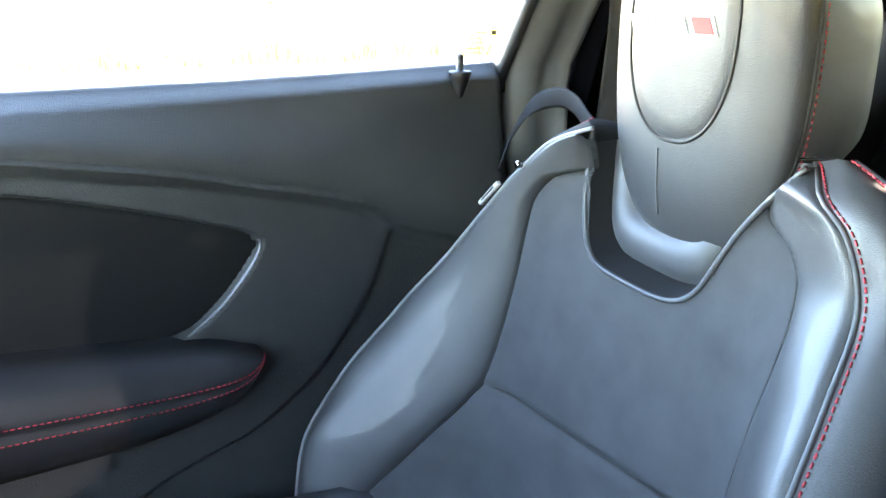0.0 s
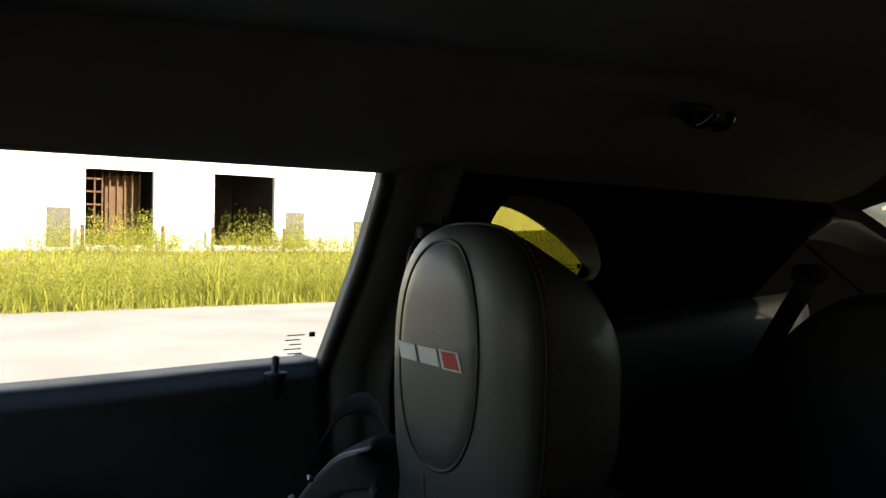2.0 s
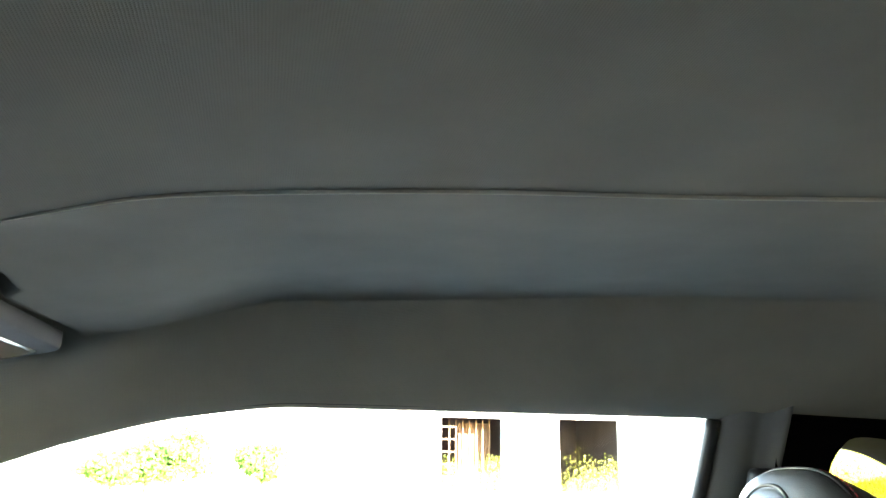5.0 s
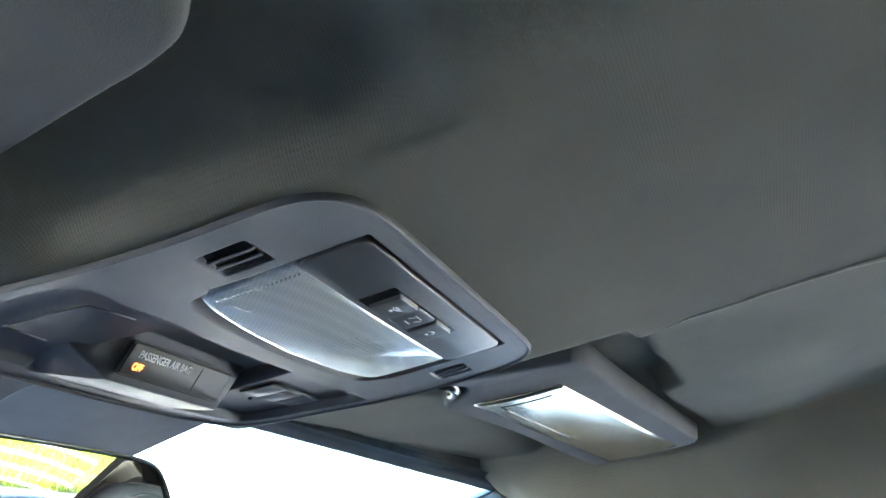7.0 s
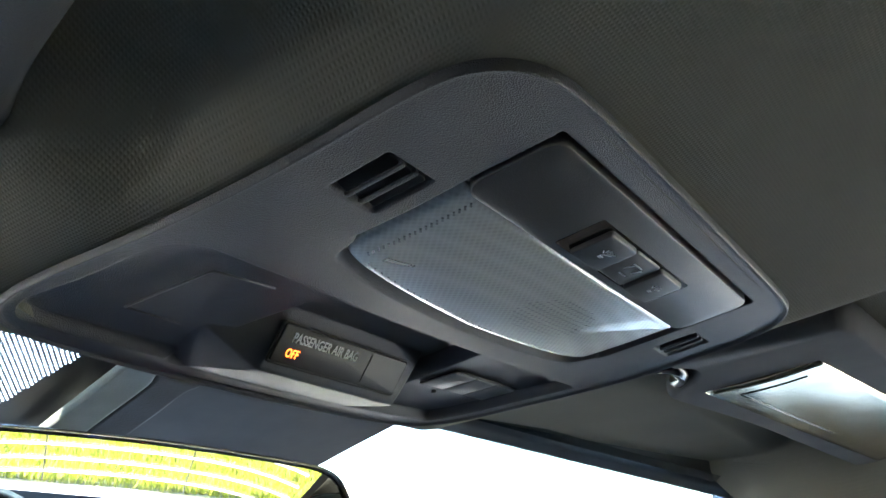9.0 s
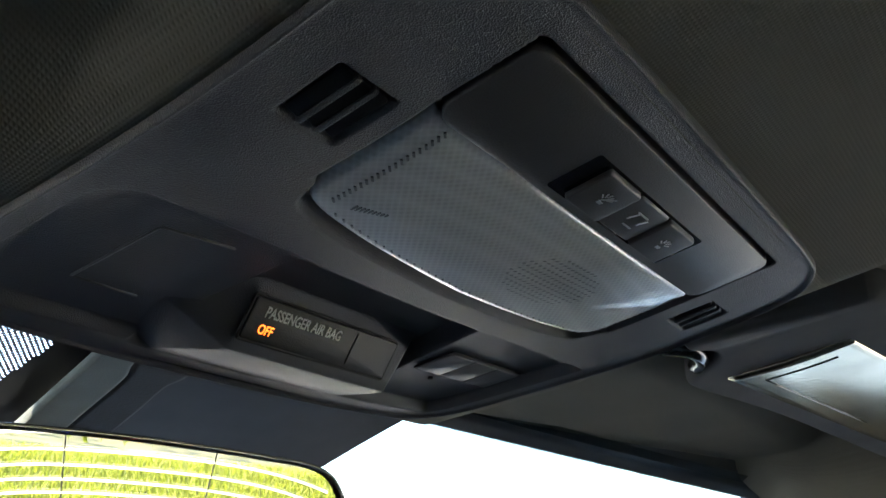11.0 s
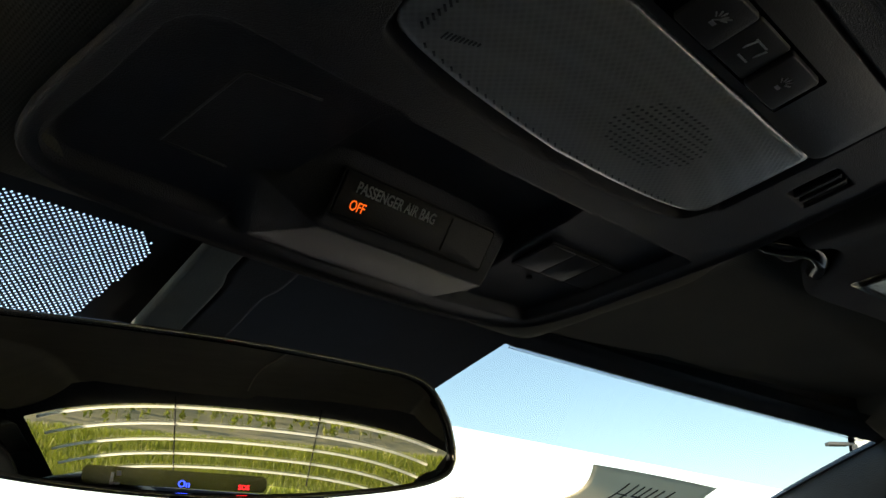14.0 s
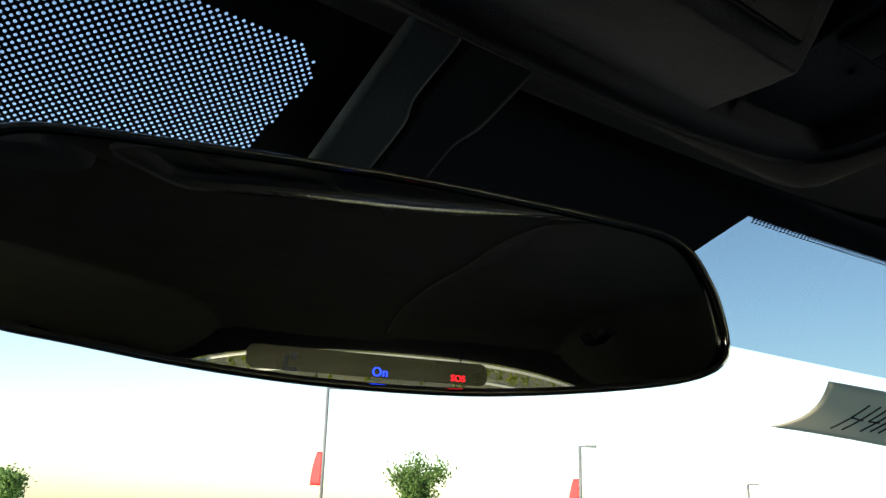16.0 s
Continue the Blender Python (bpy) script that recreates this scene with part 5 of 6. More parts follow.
for i in range(34):
    block(bm, Matrix.Translation(lens_fn(0.09 + 0.024 * i, 0.93) + Vector((0, 0, -0.0002))) @ pose(0, 0, 0, 0, 0, 35), (0.0018, 0.0006, 0.0004))
for k in range(9):
    block(bm, Matrix.Translation(lens_fn(0.095 + 0.007 * k, 0.80 - 0.012 * k) + Vector((0, 0, -0.0002))) @ pose(0, 0, 0, 0, 0, 80), (0.0030 - 0.0002 * k, 0.0004, 0.0004))
part("lens_pattern", bm, mat("lens_shadow_pattern", (0.13, 0.14, 0.15), 0.3, scale=200), lens, "ring of small dark prisms", smooth=False, kind="stuff")
pan = part("switch_panel", plate(rounded(-0.0819, 0.0819, 0.7934, 0.8233, 0.0060), lambda a, b, h: con(a, b, h - 0.0040), 0.0042, 0.0008), M_PANEL, None, "smooth dark switch panel")
under(CON, pan)
bm = plate(rounded(-0.0335, 0.0400, 0.8035, 0.8205, 0.001), lambda a, b, h: con(a, b, h - 0.0012), 0.0016)
part("switch_bay", bm, M_GLOSS, pan, "black switch bay", smooth=False)
for k in range(3):
    x0 = -0.0255 + 0.0207 * k
    hgt = (0.0034, 0.0024, 0.0034)[k]
    part("button", plate(rounded(x0, x0 + 0.0198, 0.8045, 0.8195, 0.0012), lambda a, b, h: con(a, b, h - 0.0012), hgt, 0.0007), M_PANEL, pan, "dark push button with a pale symbol")
    bm = bmesh.new()
    xc = x0 + 0.010
    if k == 1:
        for a, b, w, hh in ((0, 0.0032, 0.006, 0.0006), (0, -0.0032, 0.006, 0.0006), (-0.003, 0, 0.0006, 0.0064), (0.003, 0.0006, 0.0006, 0.0052)):
            block(bm, Matrix.Translation(con(xc + b, 0.812 + a, hgt - 0.0011)), (hh, w, 0.0003))
    else:
        for q in range(5):
            ang = radians(-60 + 30 * q)
            block(bm, Matrix.Translation(con(xc + 0.0024 * math.sin(ang), 0.8125 - 0.0024 * math.cos(ang), hgt - 0.0011)) @ pose(0, 0, 0, 0, 0, math.degrees(ang)), (0.0004, 0.0020, 0.0003))
        block(bm, Matrix.Translation(con(xc, 0.8135, hgt - 0.0011)), (0.0022, 0.0012, 0.0003))
        if k == 0:
            block(bm, Matrix.Translation(con(xc, 0.812, hgt - 0.0011)) @ pose(0, 0, 0, 0, 0, 45), (0.0004, 0.0078, 0.0003))
    part("symbol", bm, M_MARK, pan, "pale printed symbol", smooth=False)
# slotted grilles
for x0, x1, y0, y1, n in ((-0.1080, -0.0910, 0.8275, 0.8455, 3), (0.0950, 0.1100, 0.8210, 0.8373, 3)):
    w = (x1 - x0) / n
    gr = part("grille", plate(rounded(x0, x1, y0, y1, 0.0008), lambda a, b, h: con(a, b, h - 0.0040), 0.0012), M_RUBBER, None, "black slotted grille", smooth=False)
    under(CON, gr)
    for k in range(n):
        part("slat", plate(rounded(x0 + w * k + 0.0008, x0 + w * (k + 1) - 0.0008, y0 + 0.0004, y1 - 0.0004, 0.0006), lambda a, b, h, c=x0 + w * (k + 0.5): con(a, b, h - 0.0026 + (a - c) * 0.30), 0.0012, 0.0003), M_DISPLAY, gr)
    for k in range(1, n):
        part("rib", plate(rounded(x0 + w * k - 0.0008, x0 + w * k + 0.0008, y0 - 0.0004, y1 + 0.0004, 0.0003), lambda a, b, h: con(a, b, h - 0.0036), 0.0034, 0.0005), M_CONSOLE, gr)
# storage panel outline
bm = bmesh.new()
sq = [(-0.0912, 0.9515), (-0.0915, 0.9105), (-0.0905, 0.9085), (-0.0680, 0.9055)]
tube(bm, [con(a, b, -0.0036) for a, b in sq[:2] + [(-0.0912, 0.9092)] + sq[2:]], 0.00045, 5)
tube(bm, [con(-0.0912, 0.9515, -0.0036), con(-0.0680, 0.9520, -0.0036)], 0.0004, 5)
under(CON, part("panel_line", bm, M_PANEL, None, "fine raised line of the storage panel"))
# air bag display
DF = Matrix.Translation((0.0, 0.93865, 1.2333)) @ pose(0, 0, 0, 121, 0, 0)      # face of the display: a to the side, b up it, h towards the seats
df = lambda a, b, h: DF @ Vector((a, b, h))  # noqa: E731
disp = part("display", plate(rounded(-0.0335, 0.0420, -0.0078, 0.0078, 0.0012), df, 0.0014, 0.0005), M_DISPLAY, None, "dark air bag display window")
under(CON, disp)
part("display_edge", cord([df(a, b, 0.0004) for a, b in rounded(-0.0341, 0.0426, -0.0084, 0.0084, 0.0014)], 0.0006, 6, True, up=(0, 1, 0)), M_RUBBER, disp)
part("divider", block(bmesh.new(), DF @ Matrix.Translation((0.0185, 0, 0.0014)), (0.0006, 0.0125, 0.0004)), M_RUBBER, disp)
lettering("PASSENGER AIR BAG", 0.0056, DF @ Matrix.Translation((-0.0276, 0.0016, 0.0016)) @ Matrix.Diagonal((0.735, 1, 1, 1)), M_MARK, disp, "caption", 0.00005, "pale printed caption", 0.00012)
lettering("OFF", 0.0050, DF @ Matrix.Translation((-0.0278, -0.0046, 0.0016)) @ Matrix.Diagonal((0.78, 1, 1, 1)), M_ORANGE, disp, "lit_word", 0.00005, "glowing orange word", 0.00002)
# call buttons in their dark well
cb = lambda a, b, h: con(a + 0.10 * (b - 0.93), b - 0.045 * (a - 0.063), h)  # noqa: E731
under(CON, part("button_well", plate(rounded(0.0626, 0.1136, 0.9196, 0.9426, 0.0010), lambda a, b, h: cb(a, b, h - 0.0052), 0.0008), M_RUBBER, None, "black surround of the call buttons", smooth=False))
for k in range(3):
    x0 = 0.0636 + 0.0165 * k
    under(CON, part("call_button", plate(rounded(x0, x0 + 0.0159, 0.9206, 0.9416, 0.0008), lambda a, b, h, c=x0 + 0.008: cb(a, b, h - 0.0052 - 5.0 * (a - c) ** 2), 0.0014, 0.0004), M_PANEL, None, "plain dark call button"))
under(CON, part("microphone", cord([con(0.0835, 0.9480, -0.0060), con(0.0835, 0.9480, -0.0046)], 0.0013, 10, up=(0, 1, 0)), M_RUBBER, None, "small black microphone hole"))


# ---- sun visors ----
def visor(sgn):
    v_at = lambda a, b, h: Vector((sgn * a, b, (1.272 if sgn > 0 else 1.266) - 0.052 * (a - 0.23) - 0.14 * (b - 0.797) - h + 0.0008 * math.sin(9 * a)))  # noqa: E731
    far = "passenger" if sgn > 0 else "driver"
    vis = thing("sun_visor", (sgn * 0.37, 0.79, 1.27), f"grey cloth {far} sun visor folded up" + (" with a shiny vanity cover" if sgn > 0 else ""), "sun visor", "sun visors")
    out = [(0.190, 0.787), (0.192, 0.779), (0.200, 0.774), (0.215, 0.771), (0.29, 0.762), (0.40, 0.745), (0.490, 0.731), (0.503, 0.730), (0.512, 0.734), (0.520, 0.746), (0.535, 0.800), (0.545, 0.825), (0.543, 0.834), (0.530, 0.838), (0.40, 0.857), (0.30, 0.875), (0.248, 0.886), (0.238, 0.885), (0.230, 0.878), (0.220, 0.865), (0.207, 0.857), (0.194, 0.858), (0.187, 0.865), (0.181, 0.863), (0.182, 0.840)]
    if sgn < 0:
        out = [(0.1640, 0.922), (0.1640, 0.905), (0.1690, 0.890), (0.1745, 0.873), (0.1805, 0.848), (0.1870, 0.820), (0.1910, 0.802), (0.197, 0.788), (0.208, 0.780), (0.227, 0.7755), (0.36, 0.760), (0.53, 0.742), (0.548, 0.743), (0.556, 0.747), (0.560, 0.785), (0.560, 0.838), (0.548, 0.850), (0.50, 0.858), (0.36, 0.876), (0.225, 0.891), (0.200, 0.8885), (0.185, 0.892), (0.1760, 0.903), (0.1715, 0.921), (0.168, 0.926)]
    off = 0.028
    out = [(p.x, p.y) for p in spline([(a, b, 0) for a, b in out], 110, True)]
    body = part("body", plate(out, lambda a, b, h: v_at(a, b, h - 0.010), 0.016, 0.0055, 4), M_VISOR, None, "padded grey cloth visor")
    under(vis, body)
    if sgn > 0:
        bm = cord(spline([v_at(off + 0.132, 0.882, -0.006), v_at(off + 0.150, 0.880, 0.001), v_at(off + 0.170, 0.868, 0.002), v_at(off + 0.186, 0.868, 0.002), v_at(off + 0.202, 0.876, 0.0)], 20), 0.0050, 10)
        under(vis, part("pivot_rod", bm, M_GLOSS, None, "black visor rod"))
        cl = block(bmesh.new(), Matrix.Translation(v_at(off + 0.172, 0.874, -0.010)), (0.064, 0.036, 0.010), 0.004)
        under(vis, part("clip", cl, M_DARK, None, "black visor clip"))
    else:
        cl = block(bmesh.new(), Matrix.Translation(v_at(0.190, 0.910, -0.010)), (0.024, 0.020, 0.012), 0.004)
        under(vis, part("clip", cl, M_DARK, None, "black visor clip"))
    under(vis, part("hinge", block(bmesh.new(), Matrix.Translation(v_at(0.566, 0.845, -0.010)), (0.035, 0.035, 0.02), 0.007), M_DARK, None, "black visor hinge"))
    if sgn > 0:
        quad = [(0.2360, 0.7980), (0.5030, 0.7500), (0.5290, 0.8180), (0.2460, 0.8650)]
        def cover(u, v, q=quad):
            a = Vector(q[0]).lerp(Vector(q[1]), u)
            b = Vector(q[3]).lerp(Vector(q[2]), u)
            p = a.lerp(b, v)
            return v_at(p.x, p.y, 0.0068 + 0.0016 * math.sin(math.pi * v))
        cov = part("vanity_cover", sheet(cover, 40, 14, 0.003, (0, 0, 1)), M_VANITY, None, "shiny hinged vanity mirror cover")
        under(vis, cov)
        bm = bmesh.new()
        tube(bm, [cover(0.06 + 0.50 * k / 10, 0.80) + Vector((0, 0, -0.0003)) for k in range(11)], 0.0003, 5)
        tube(bm, [cover(0.06, 0.80 - 0.60 * k / 8) + Vector((0, 0, -0.0003)) for k in range(9)], 0.0003, 5)
        part("edge_line", bm, M_GLOSS, cov, "dark line of the lid")
    return vis


visor(1)
visor(-1)

# ---- rear-view mirror ----
MN = Vector((-0.294, -0.954, -0.060)).normalized()
MC = Vector((-0.014, 1.0504, 1.1715))
MR = MN.cross(Vector((0, 0, 1))).normalized() * -1
if MR.x < 0:
    MR = -MR
MU = MR.cross(-MN).normalized()
if MU.z < 0:
    MU = -MU
mir = thing("rear_view_mirror", MC, "black rear-view mirror with a frameless glass and lit symbols", "mirror")
mp = lambda a, b, h: MC + MR * a + MU * b + MN * h  # noqa: E731
mout = [(-0.119, 0.008), (-0.1195, -0.008), (-0.113, -0.0180), (-0.099, -0.0222), (-0.079, -0.0248), (-0.053, -0.0280), (-0.025, -0.0300), (0.0, -0.0306), (0.027, -0.0301), (0.051, -0.0283), (0.079, -0.0250), (0.103, -0.0211), (0.117, -0.0172), (0.1242, -0.0128), (0.1267, -0.006), (0.1240, 0.006), (0.1194, 0.0155), (0.1118, 0.0248), (0.0998, 0.0293), (0.0780, 0.0311), (0.049, 0.0326), (0.013, 0.0337), (-0.025, 0.0335), (-0.060, 0.0326), (-0.090, 0.0314), (-0.1045, 0.0286), (-0.1130, 0.0220), (-0.1170, 0.015)]
mout = [(p.x, p.y) for p in spline([(a, b, 0) for a, b in mout], 120, True)]
under(mir, part("glass", plate([(a * 0.984, b * 0.95) for a, b in mout], lambda a, b, h: mp(a, b, h), 0.0012), M_MIRROR, None, "silvered mirror glass", smooth=False))
bm = bmesh.new()
rings = []
for k, h in ((0.975, 0.0000), (0.978, 0.0022), (0.988, 0.0030), (1.0, 0.0018), (1.004, -0.003), (0.99, -0.012), (0.90, -0.024), (0.65, -0.033), (0.3, -0.036)):
    rings.append([bm.verts.new(mp(a * k, b * k, h)) for a, b in mout])
for a, b in zip(rings, rings[1:]):
    for i in range(120):
        bm.faces.new([a[i], a[(i + 1) % 120], b[(i + 1) % 120], b[i]])
bm.faces.new(rings[-1])
bmesh.ops.recalc_face_normals(bm, faces=bm.faces)
under(mir, part("housing", bm, M_GLOSS, None, "gloss black mirror housing"))
under(mir, part("glass_edge", cord([mp(a * 0.999, b * 0.998, 0.0024) for a, b in mout], 0.0012, 12, True, up=tuple(MN)), M_EDGE, None, "bright polished edge of the glass"))
# symbols behind the glass
strip = part("symbol_strip", plate(rounded(-0.0355, 0.0370, -0.0276, -0.0210, 0.0025), lambda a, b, h: mp(a, b, h + 0.0013), 0.0003), M_STRIP, None, "dark strip with lit symbols", smooth=False)
under(mir, strip)
basis = Matrix((MR, MU, MN)).transposed().to_4x4()
lettering("On", 0.0037, Matrix.Translation(mp(0.0005, -0.0272, 0.0018)) @ basis, M_BLUE, strip, "lit_word", label="glowing blue word")
lettering("SOS", 0.0027, Matrix.Translation(mp(0.0250, -0.0268, 0.0018)) @ basis, M_REDLIGHT, strip, "lit_word", label="glowing red word")
bm = bmesh.new()
block(bm, Matrix.Translation(mp(-0.0245, -0.0255, 0.0017)) @ basis, (0.0012, 0.0045, 0.0002))
block(bm, Matrix.Translation(mp(-0.0230, -0.0272, 0.0017)) @ basis, (0.0032, 0.0010, 0.0002))
block(bm, Matrix.Translation(mp(-0.0222, -0.0235, 0.0017)) @ basis, (0.0018, 0.0018, 0.0002))
part("symbol", bm, M_MARK, strip, "small pale symbol", smooth=False)
# mount and cable cover on the glass
arm0, arm1 = MC - MN * 0.030 + Vector((0, 0, 0.004)), glass_point(0.002, 0.095) + Vector((0, -0.008, -0.014))
under(mir, part("arm", cord(spline([arm0, arm0.lerp(arm1, 0.5) + Vector((0, 0, -0.004)), arm1], 12), 0.011, 12), M_DARK, None, "black mirror arm"))
def cover_bm(left, right, lift, edge):
    """A flat moulded strip down the glass from the header between two edges of (s, x), with bevelled long edges."""
    def fn(u, v):
        s = -0.032 + 0.140 * v
        a, b = inter(s, [p[0] for p in left], [p[1] for p in left]), inter(s, [p[0] for p in right], [p[1] for p in right])
        return glass_point(a + (b - a) * u, s) + Vector((0, -0.46, -0.88)) * (0.002 + lift * (0.7 + 0.3 * min(1, min(u, 1 - u) / edge)))
    return sheet(fn, 16, 40)


KINK = [(-0.032, -0.0005), (-0.005, 0.0020), (0.001, 0.0045), (0.005, 0.0064), (0.040, 0.0096), (0.11, 0.0150)]
STEP = [(-0.032, 0.0335), (-0.004, 0.0352), (0.001, 0.0345), (0.008, 0.0318), (0.035, 0.0348), (0.11, 0.0400)]
under(mir, part("cable_cover", cover_bm([(-0.032, -0.0200), (0.040, -0.0138), (0.11, -0.0090)], KINK, 0.0125, 0.05), M_COVER, None, "pale grey plastic cable cover on the windshield"))
under(mir, part("sensor_cover", cover_bm([(s, x + 0.0006) for s, x in KINK], STEP, 0.0105, 0.05), M_DARK, None, "black sensor cover beside the cable"))

# ---- paper tag on the windshield ----
tag = thing("paper_tag", glass_point(0.49, 0.12), "curled paper tag taped inside the windshield with marker strokes", "paper tag")


def tag_pt(u, v):
    x = 0.410 + 0.148 * u + 0.018 * v
    p = glass_point(x, 1.1315 - 0.0357 * u + 0.0562 * v - y_header(x))
    return p + Vector((0, -0.46, -0.88)) * (0.002 + 0.005 * (1 - u) ** 2 * 4 * v * (1 - v)) + Vector((0.010 * (1 - u) ** 3 * math.sin(math.pi * v), 0, 0))


under(tag, part("sheet_of_paper", sheet(tag_pt, 20, 10, 0.0004, (0, 0.46, 0.88)), M_PAPER, None, "grey-white curled paper"))
bm = bmesh.new()
for u0, v0, u1, v1 in ((0.34, 0.25, 0.30, 0.80), (0.42, 0.25, 0.38, 0.80), (0.32, 0.52, 0.42, 0.55), (0.48, 0.28, 0.46, 0.55), (0.54, 0.28, 0.50, 0.78), (0.46, 0.55, 0.54, 0.55), (0.60, 0.3, 0.56, 0.75), (0.66, 0.3, 0.62, 0.75), (0.74, 0.28, 0.70, 0.78)):
    tube(bm, [tag_pt(u0 + (u1 - u0) * k / 5, v0 + (v1 - v0) * k / 5) + Vector((0, -0.0002, -0.0006)) for k in range(6)], 0.0006, 4)
under(tag, part("marker_strokes", bm, M_INK, None, "black marker strokes"))


# ---- outside ----
def ground_z(x, y):
    back = smooth(-23, -34, y) * 1.3 + smooth(-34, -75, y) * 6.5
    return back * smooth(80, 40, abs(x)) if y < -20 else 0.0


def ground_pt(u, v):
    k = lambda t: math.copysign(abs(t) ** 2.6, t)  # noqa: E731
    x, y = k(u * 2 - 1) * 1500, k(v * 2 - 1) * 1500
    return Vector((x, y, -0.02 + ground_z(x, y)))


part("ground", sheet(ground_pt, 120, 120), M_SOIL, None, "meadow ground reaching to the horizon", kind="structure", category="ground")
part("road", sheet(lambda u, v: Vector((-30 + 41.9 * u + 0.25 * math.sin(9 * v), -24 + 145 * v, 0.0)), 20, 60, 0.15, (0, 0, -1)), M_ASPHALT, None, "pale concrete yard beside the meadow", kind="structure", category="road", smooth=False)


def grass(name, count, area, tall, seed, label, lean=0.35, wide=0.03):
    rnd = random.Random(seed)
    verts, faces = [], []
    for _ in range(count):
        x, y = area(rnd)
        z0 = ground_z(x, y) - 0.03
        hgt = tall(rnd, x, y)
        a = rnd.uniform(0, 2 * math.pi)
        w = wide * rnd.uniform(0.6, 1.5)
        dx, dy = math.cos(a) * w, math.sin(a) * w
        lx, ly = rnd.gauss(0, lean) * hgt, rnd.gauss(0, lean) * hgt
        b = len(verts)
        verts += [(x - dx, y - dy, z0), (x + dx, y + dy, z0), (x + dx * 0.8 + lx * 0.35, y + dy * 0.8 + ly * 0.35, z0 + hgt * 0.55), (x - dx * 0.8 + lx * 0.35, y - dy * 0.8 + ly * 0.35, z0 + hgt * 0.55), (x + lx, y + ly, z0 + hgt)]
        faces += [(b, b + 1, b + 2, b + 3), (b + 3, b + 2, b + 4)]
    me = bpy.data.meshes.new(name)
    me.from_pydata(verts, [], faces)
    me.materials.append(M_GRASS)
    return tagged(new(name, me), label, "grass", kind="stuff")


grass("meadow_grass", 80000, lambda r: (11.9 + 8 * r.random() ** 1.5, r.uniform(-24, 18)), lambda r, x, y: r.uniform(0.10, 0.36) * (1.0 + 0.25 * math.sin(y * 0.9) + 0.35 * math.sin(y * 2.7 + x) + 0.25 * math.sin(y * 6.3 - 2 * x)) + (r.uniform(0.10, 0.45) if r.random() < 0.08 else 0), 3, "tall sunlit meadow grass beyond the yard", lean=0.40, wide=0.006)
grass("far_grass", 40000, lambda r: (r.uniform(20, 41), r.uniform(-45, 20)), lambda r, x, y: r.uniform(0.08, 0.22), 4, "meadow grass before the building", lean=0.25, wide=0.018)
grass("bank_grass", 60000, lambda r: (r.uniform(-32, 11.5), -23.5 - 13 * r.random() ** 1.2), lambda r, x, y: r.uniform(0.15, 0.55), 5, "grassy bank behind the car", wide=0.025)


def weeds(name, count, area, tall, seed, label, size):
    """Branching weeds: thin stalks set with many small leaves and pale flower heads."""
    rnd = random.Random(seed)
    verts, faces = [], []
    def bit(p, k):
        a = Vector((rnd.gauss(0, 1), rnd.gauss(0, 1), rnd.gauss(0, 1))).normalized() * k
        b = a.cross(Vector((rnd.gauss(0, 1), rnd.gauss(0, 1), rnd.gauss(0, 1)))).normalized() * k * 0.45
        n = len(verts)
        verts.extend((p - a, p + b, p + a, p - b))
        faces.append((n, n + 1, n + 2, n + 3))
    for _ in range(count):
        x, y = area(rnd)
        z0, h = ground_z(x, y), tall(rnd)
        lean = Vector((rnd.gauss(0, 0.10), rnd.gauss(0, 0.10), 1)) * h
        base = Vector((x, y, z0))
        n = len(verts)
        w = Vector((rnd.gauss(0, 1), rnd.gauss(0, 1), 0)).normalized() * size * 0.12
        verts.extend((base - w, base + w, base + lean))
        faces.append((n, n + 1, n + 2))
        for _ in range(16):
            f = rnd.uniform(0.3, 1.0)
            bit(base + lean * f + Vector((rnd.gauss(0, 0.10), rnd.gauss(0, 0.10), rnd.gauss(0, 0.04))) * h * (1.15 - 0.6 * f), size * rnd.uniform(0.6, 1.3))
    me = bpy.data.meshes.new(name)
    me.from_pydata([tuple(v) for v in verts], [], faces)
    me.materials.append(M_GRASS)
    return tagged(new(name, me), label, "weeds", kind="stuff")


weeds("weeds", 15000, lambda r: (11.9 + 8 * r.random() ** 1.2, r.uniform(-24, 18)), lambda r: r.uniform(0.16, 0.50) + (r.uniform(0.20, 0.75) if r.random() < 0.32 else 0), 8, "branching weeds standing in the meadow grass", 0.017)
weeds("far_weeds", 1900, lambda r: (r.uniform(34, 41), r.choice((r.gauss(-9.9, 1.0), r.gauss(-9.9, 1.2), r.gauss(-16, 1.0), r.gauss(-16, 1.4), r.gauss(-22, 2.0), r.gauss(-6.8, 1.0), r.gauss(-19.3, 1.2), r.gauss(-26, 1.5), r.gauss(-12, 5.0), r.uniform(-30, 5)))), lambda r: r.uniform(0.5, 1.1) + (r.uniform(0.4, 1.2) if r.random() < 0.4 else 0), 9, "tall branching weeds growing before the building", 0.042)

weeds("hill_brush", 1500, lambda r: (r.uniform(-30, 22), -42 - 34 * r.random()), lambda r: r.uniform(0.5, 1.7), 12, "scattered brush on the dry slope behind the car", 0.16)

# building with two open bays
bld = thing("building", (42, -15, 0), "long white building with two open bays and small grey doors", "building")
OPEN = [(-11.47, -8.29, 0.3, 3.93), (-17.85, -14.52, 0.3, 3.99)]
y0, y1, top = -75.0, 14.0, 9.0
bm = bmesh.new()
cuts = sorted({y0, y1, *[a for o in OPEN for a in o[:2]]})
